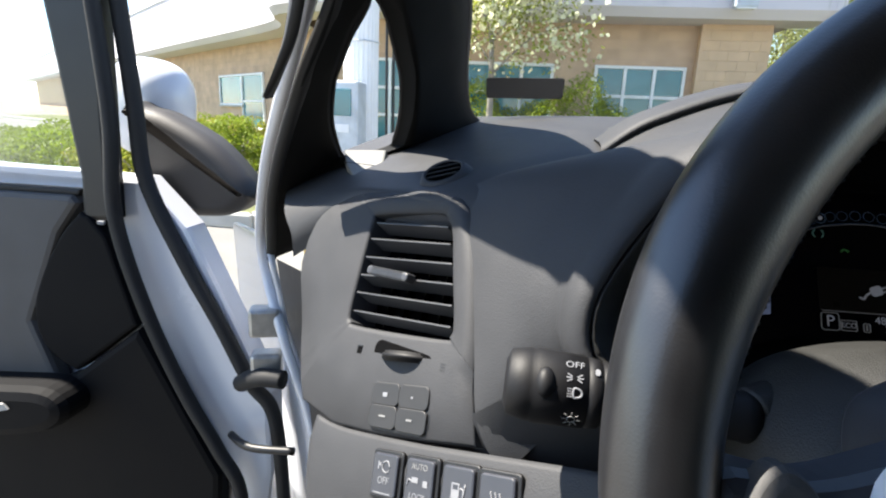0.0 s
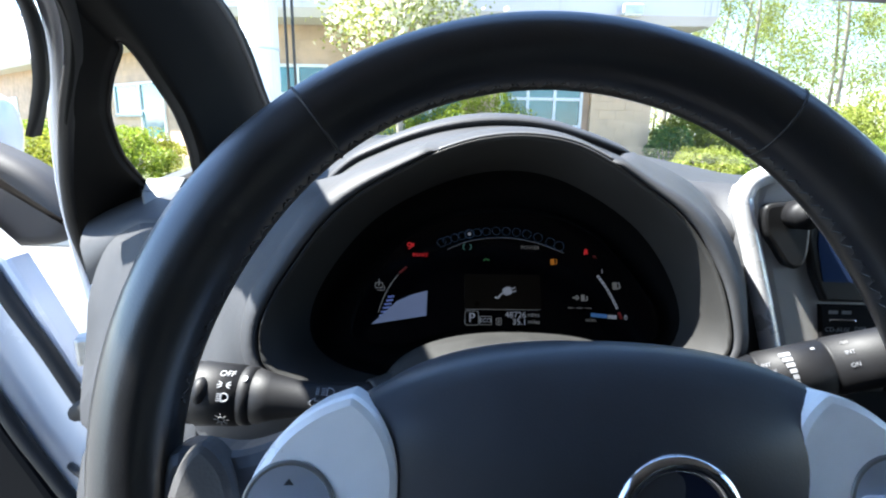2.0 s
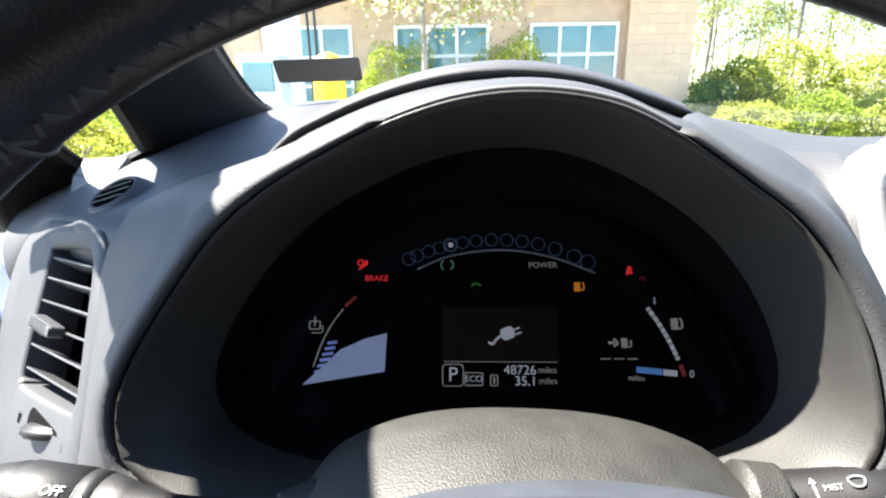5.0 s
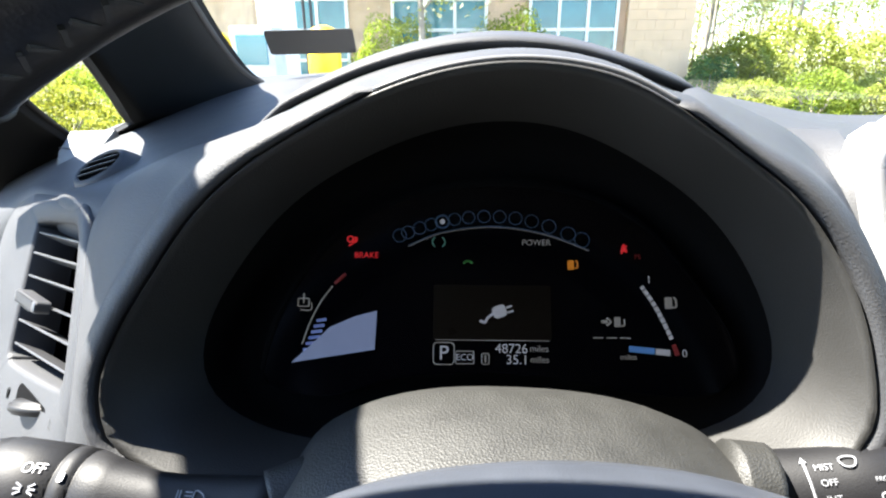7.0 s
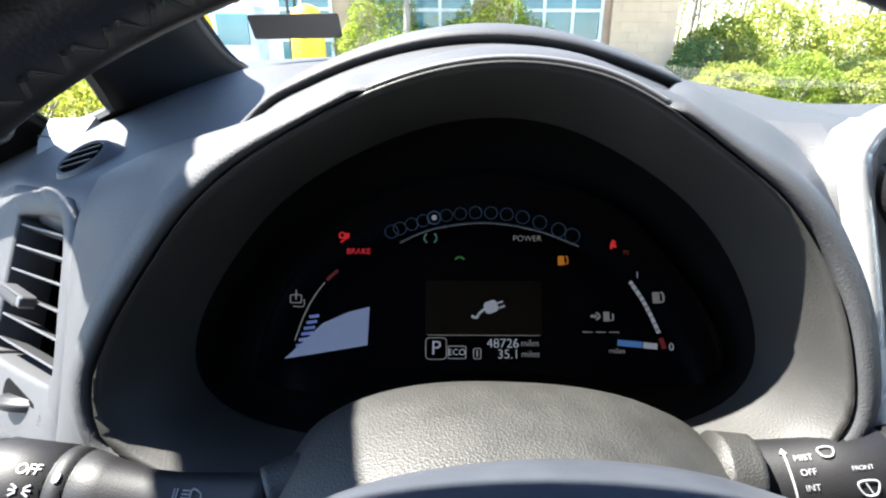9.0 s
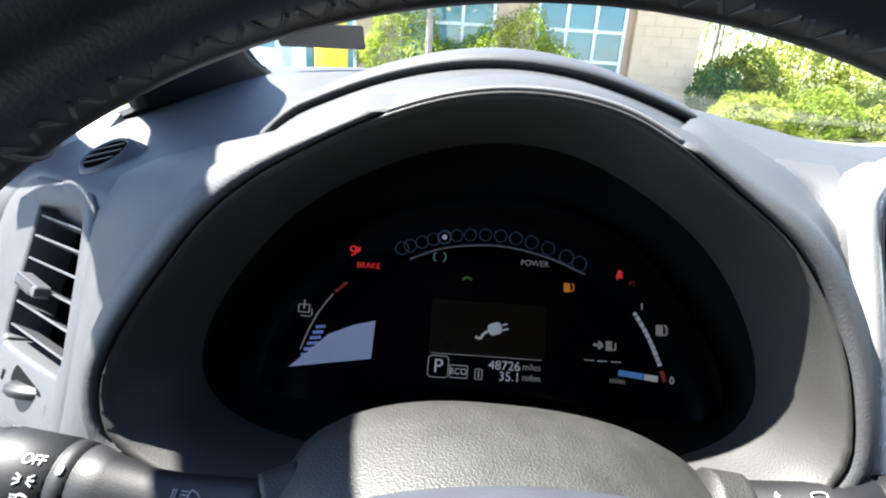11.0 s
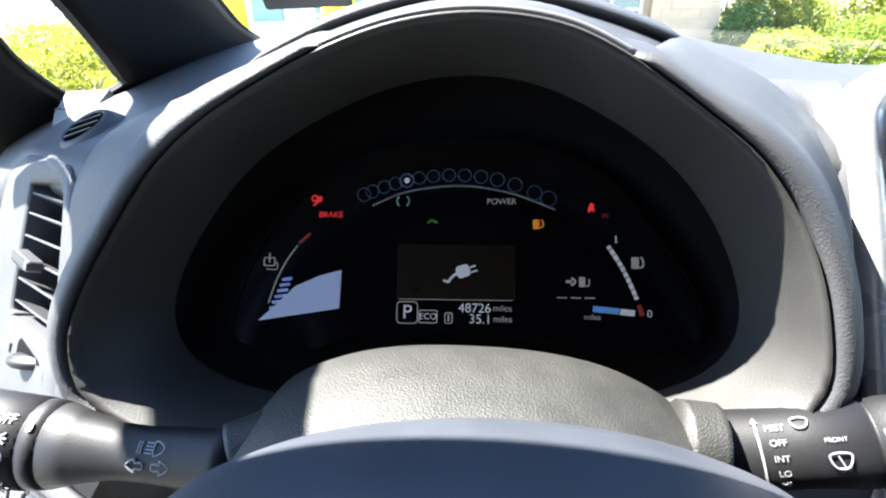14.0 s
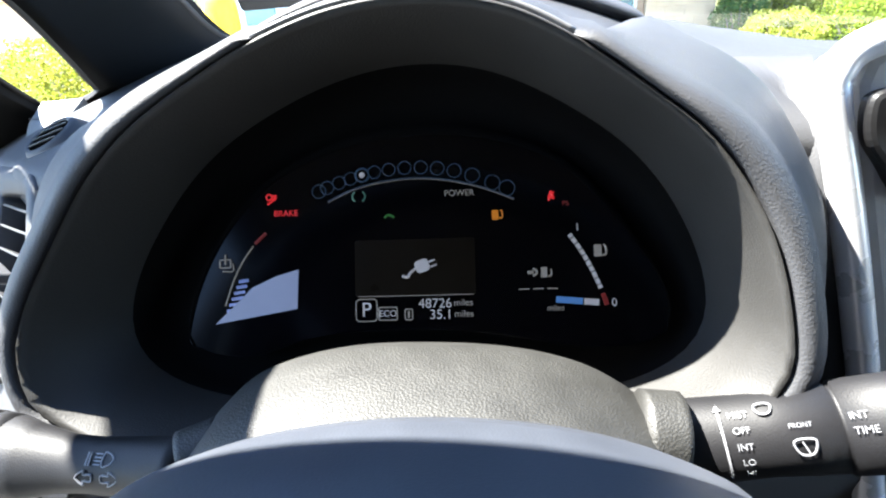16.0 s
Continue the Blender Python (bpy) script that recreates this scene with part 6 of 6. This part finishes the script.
M_BUSH = leaf_mat("bush_leaf", (0.19, 0.25, 0.022))
M_LIME = leaf_mat("lime_bush_leaf", (0.25, 0.31, 0.025))
M_DARKBUSH = leaf_mat("dark_bush_leaf", (0.07, 0.15, 0.03))
M_GOLD = leaf_mat("golden_leaf", (0.231, 0.243, 0.03))
M_SPRING = leaf_mat("spring_leaf", (0.25, 0.28, 0.045))
M_SPRING2 = leaf_mat("pale_spring_leaf", (0.27, 0.285, 0.095))
M_BLOSSOM = leaf_mat("blossom", (0.80, 0.78, 0.55), 0.15)
M_BARK = mat("bark", (0.23, 0.20, 0.165), 0.9, grain=0.5, grain_size=60, tone=0.3, tone_size=4)
rng = np.random.default_rng(7)


def leaves(name, centres, size, material, parent, aspect=0.6):
    """Small bent leaves, one quad folded along its rib each, at the given places."""
    c = np.asarray(centres)
    n = len(c)
    u = rng.normal(size=(n, 3))
    u /= np.linalg.norm(u, axis=1)[:, None]
    w = rng.normal(size=(n, 3))
    w -= (w * u).sum(1)[:, None] * u
    w /= np.linalg.norm(w, axis=1)[:, None]
    nrm = np.cross(u, w)
    s = size * rng.uniform(0.6, 1.3, (n, 1))
    v = np.stack([c - u * s, c + w * s * aspect + nrm * s * 0.2, c + u * s, c - w * s * aspect + nrm * s * 0.2], 1).reshape(-1, 3)
    me = bpy.data.meshes.new(name)
    f = np.arange(n * 4).reshape(n, 4)
    me.from_pydata(v.tolist(), [], f.tolist())
    me.materials.append(material)
    ob = new(name, me)
    ob.parent = parent
    return ob


def bush(x, y, w, d, h, material, count=6500, size=0.030, label="clipped green shrub in the planting bed"):
    b = thing("shrub", label, "shrub", "shrubs along the building")
    u = rng.normal(size=(count, 3))
    u /= np.linalg.norm(u, axis=1)[:, None]
    r = rng.uniform(0.72, 1.0, (count, 1)) ** 0.6
    lump = 1 + 0.12 * np.sin(u[:, :1] * 7 + x) + 0.10 * np.cos(u[:, 1:2] * 9 + y) + 0.08 * np.sin(u[:, 2:] * 8)
    p = u * r * lump * np.array([w / 2, d / 2, h / 2]) + np.array([x, y, h / 2])
    p = p[p[:, 2] > 0.03]
    leaves("foliage", p, size, material, b)
    for k in range(5):
        a = 2 * math.pi * k / 5
        tube("stem", [(x + 0.05 * math.cos(a), y + 0.05 * math.sin(a), 0.0), (x + 0.15 * w * math.cos(a), y + 0.15 * d * math.sin(a), h * 0.4), (x + 0.3 * w * math.cos(a), y + 0.3 * d * math.sin(a), h * 0.75)], lambda f: 0.03 * (1 - 0.8 * f), M_BARK, b, sides=6, n=8)
    return b


bush(-1.8, 11.6, 2.0, 1.4, 2.02, M_LIME, 14000, 0.026, "rounded lime-green shrub below the windows")
bush(0.6, 11.7, 2.1, 1.4, 2.06, M_LIME, 14000, 0.026, "rounded lime-green shrub below the windows")
bush(-0.6, 11.9, 1.4, 1.2, 1.5, M_BUSH)
bush(4.75, 12.1, 1.15, 1.1, 1.25, M_DARKBUSH, 5000, 0.028, label="dark green shrub at the building's corner")
bush(-8.6, 13.0, 2.6, 1.6, 1.02, M_BUSH)
bush(-7.2, 11.8, 2.2, 1.5, 1.0, M_GOLD, label="low golden-green shrub in the planting bed")
bush(-10.9, 15.0, 2.6, 1.8, 0.95, M_BUSH)
bush(-9.4, 12.6, 2.4, 1.5, 0.95, M_GOLD, label="low golden-green shrub in the planting bed")
bush(-5.4, 6.5, 1.8, 1.4, 0.96, M_GOLD, label="low golden-green shrub in the planting bed")
bush(-7.1, 7.0, 1.9, 1.5, 0.78, M_BUSH)
bush(-9.0, 7.9, 2.1, 1.5, 0.74, M_BUSH)
bush(-5.7, 9.0, 1.3, 1.3, 1.04, M_BUSH)
bush(-8.0, 9.6, 2.4, 1.6, 1.18, M_BUSH)
bush(-10.2, 10.4, 2.8, 1.8, 0.80, M_BUSH)
bush(-13.8, 17.8, 3.2, 2.0, 0.95, M_BUSH)
bush(-19.5, 22.0, 3.4, 2.0, 0.95, M_BUSH)


def tree(x, y, h, spread, material, count, leaf=0.10, trunk=0.16, lean=0.0, bare=0.35, label="tall spring tree with fresh pale green leaves", limbs=11, blossom=None, group="trees beyond the car park"):
    t = thing("tree", label, "tree", group)
    top = Vector((x + lean, y, h))
    base = Vector((x, y, 0))
    bend = Vector((random.uniform(-0.2, 0.2), 0, 0))
    tube("trunk", [base, base.lerp(top, 0.35) + bend, base.lerp(top, 0.7) - bend, top], lambda f: trunk * (1 - 0.9 * f) + 0.008, M_BARK, t, sides=8, n=20)
    pts = []
    for k in range(limbs):
        f = bare + (0.95 - bare) * k / (limbs - 1)
        a = k * 2.4 + random.uniform(-0.4, 0.4)
        L = spread * (1.05 - 0.75 * (f - bare) / (1 - bare)) * random.uniform(0.7, 1.15)
        p0 = base.lerp(top, f)
        dirv = Vector((math.cos(a), math.sin(a), 0.55 + 0.5 * f))
        p1, p2 = p0 + dirv * L * 0.5 + Vector((0, 0, 0.1)), p0 + dirv * L + Vector((0, 0, -0.15 * L))
        tube("limb", [p0, p1, p2], lambda q, f=f: trunk * 0.28 * (1.1 - f) * (1 - 0.85 * q) + 0.006, M_BARK, t, sides=6, n=10)
        for j in range(7):
            q = p0.lerp(p2, 0.35 + 0.65 * (j + 0.5) / 7)
            pts.append((q + Vector((random.uniform(-1, 1), random.uniform(-1, 1), random.uniform(-0.7, 0.8))) * spread * 0.18, spread * random.uniform(0.10, 0.24)))
    c = np.array([tuple(p) for p, r in pts])
    rad = np.array([r for p, r in pts])
    idx = rng.integers(0, len(c), count)
    pos = c[idx] + rng.normal(size=(count, 3)) * rad[idx][:, None] * 0.85
    leaves("crown", pos, leaf, material, t)
    if blossom:
        idx = rng.integers(0, len(c), count // 2)
        leaves("blossom", c[idx] + rng.normal(size=(len(idx), 3)) * rad[idx][:, None] * 0.75, leaf * 1.3, blossom, t, 0.9)
    return t


tree(-1.15, 10.2, 4.6, 1.7, M_SPRING, 5200, leaf=0.040, trunk=0.07, bare=0.44, label="flowering dogwood tree with cream blossom", limbs=12, blossom=M_BLOSSOM, group="trees in front of the building")
random.seed(5)
spots = ((8.2, 22, 9, 2.6), (10.5, 27, 12, 3.2), (12.5, 24, 11, 3.0), (15.0, 29, 14, 3.6), (17.0, 25, 12, 3.2), (20.0, 30, 14, 3.8), (23.0, 27, 10, 3.0), (26.0, 33, 13, 4.0),
         (12.0, 36, 14, 4.0), (17.5, 38, 15, 4.2), (23.0, 40, 14, 4.2), (30.0, 38, 13, 4.2), (35.0, 42, 14, 4.5), (9.5, 33, 12, 3.4), (29.0, 27, 8, 3.0), (36, 32, 11, 3.6))
for k, (x, y, h, s) in enumerate(spots):
    tree(x, y, h, s, M_SPRING if k % 3 else M_SPRING2, 15000, leaf=0.048, trunk=0.10, bare=0.22, lean=random.uniform(-0.6, 0.6))
for k, (x, y, w, h) in enumerate(((7.5, 17, 2.4, 1.8), (9.6, 18.5, 3.0, 2.4), (12.2, 18, 3.0, 2.0), (14.8, 19, 3.4, 2.6), (17.8, 19.5, 3.4, 2.2), (21.0, 20.5, 3.8, 2.8), (25.0, 22, 4.0, 2.6), (30.0, 24, 5.0, 3.2), (36, 27, 6.0, 3.4))):
    bush(x, y, w, 2.4, h, M_DARKBUSH if k in (4, 7) else M_SPRING, 6000, 0.055, "loose wild shrub at the wood's edge")
for k, (x, y, w, h) in enumerate(((5.1, 11.1, 1.5, 0.85), (6.6, 11.5, 1.6, 1.0), (8.1, 11.9, 1.9, 0.9), (9.9, 12.2, 2.1, 1.1), (12.0, 12.5, 2.3, 1.0), (14.3, 12.8, 2.4, 1.2), (16.9, 13.1, 2.8, 1.1))):
    bush(x, y, w, 1.4, h, M_BUSH if k % 2 else M_SPRING, 8000, 0.026, "loose low shrub behind the kerb")
# far wood that closes the horizon
wood = thing("far_wood", "hazy band of far spring woodland", "wood", kind="stuff")
cp = np.stack([rng.uniform(3, 110, 44000), rng.uniform(48, 72, 44000), rng.gamma(2.0, 1.9, 44000)], 1)
leaves("canopy", cp, 0.16, M_SPRING2, wood)
for k in range(46):
    x, y = rng.uniform(-10, 90), rng.uniform(52, 70)
    b, c, h = rng.uniform(-0.9, 0.9), rng.uniform(-1.6, 1.6), rng.uniform(7, 12)
    tube("trunk", [(x, y, 0), (x + b, y, h * 0.5), (x + c, y, h)], lambda f: 0.15 * (1 - 0.85 * f), M_BARK, wood, sides=6, n=8)
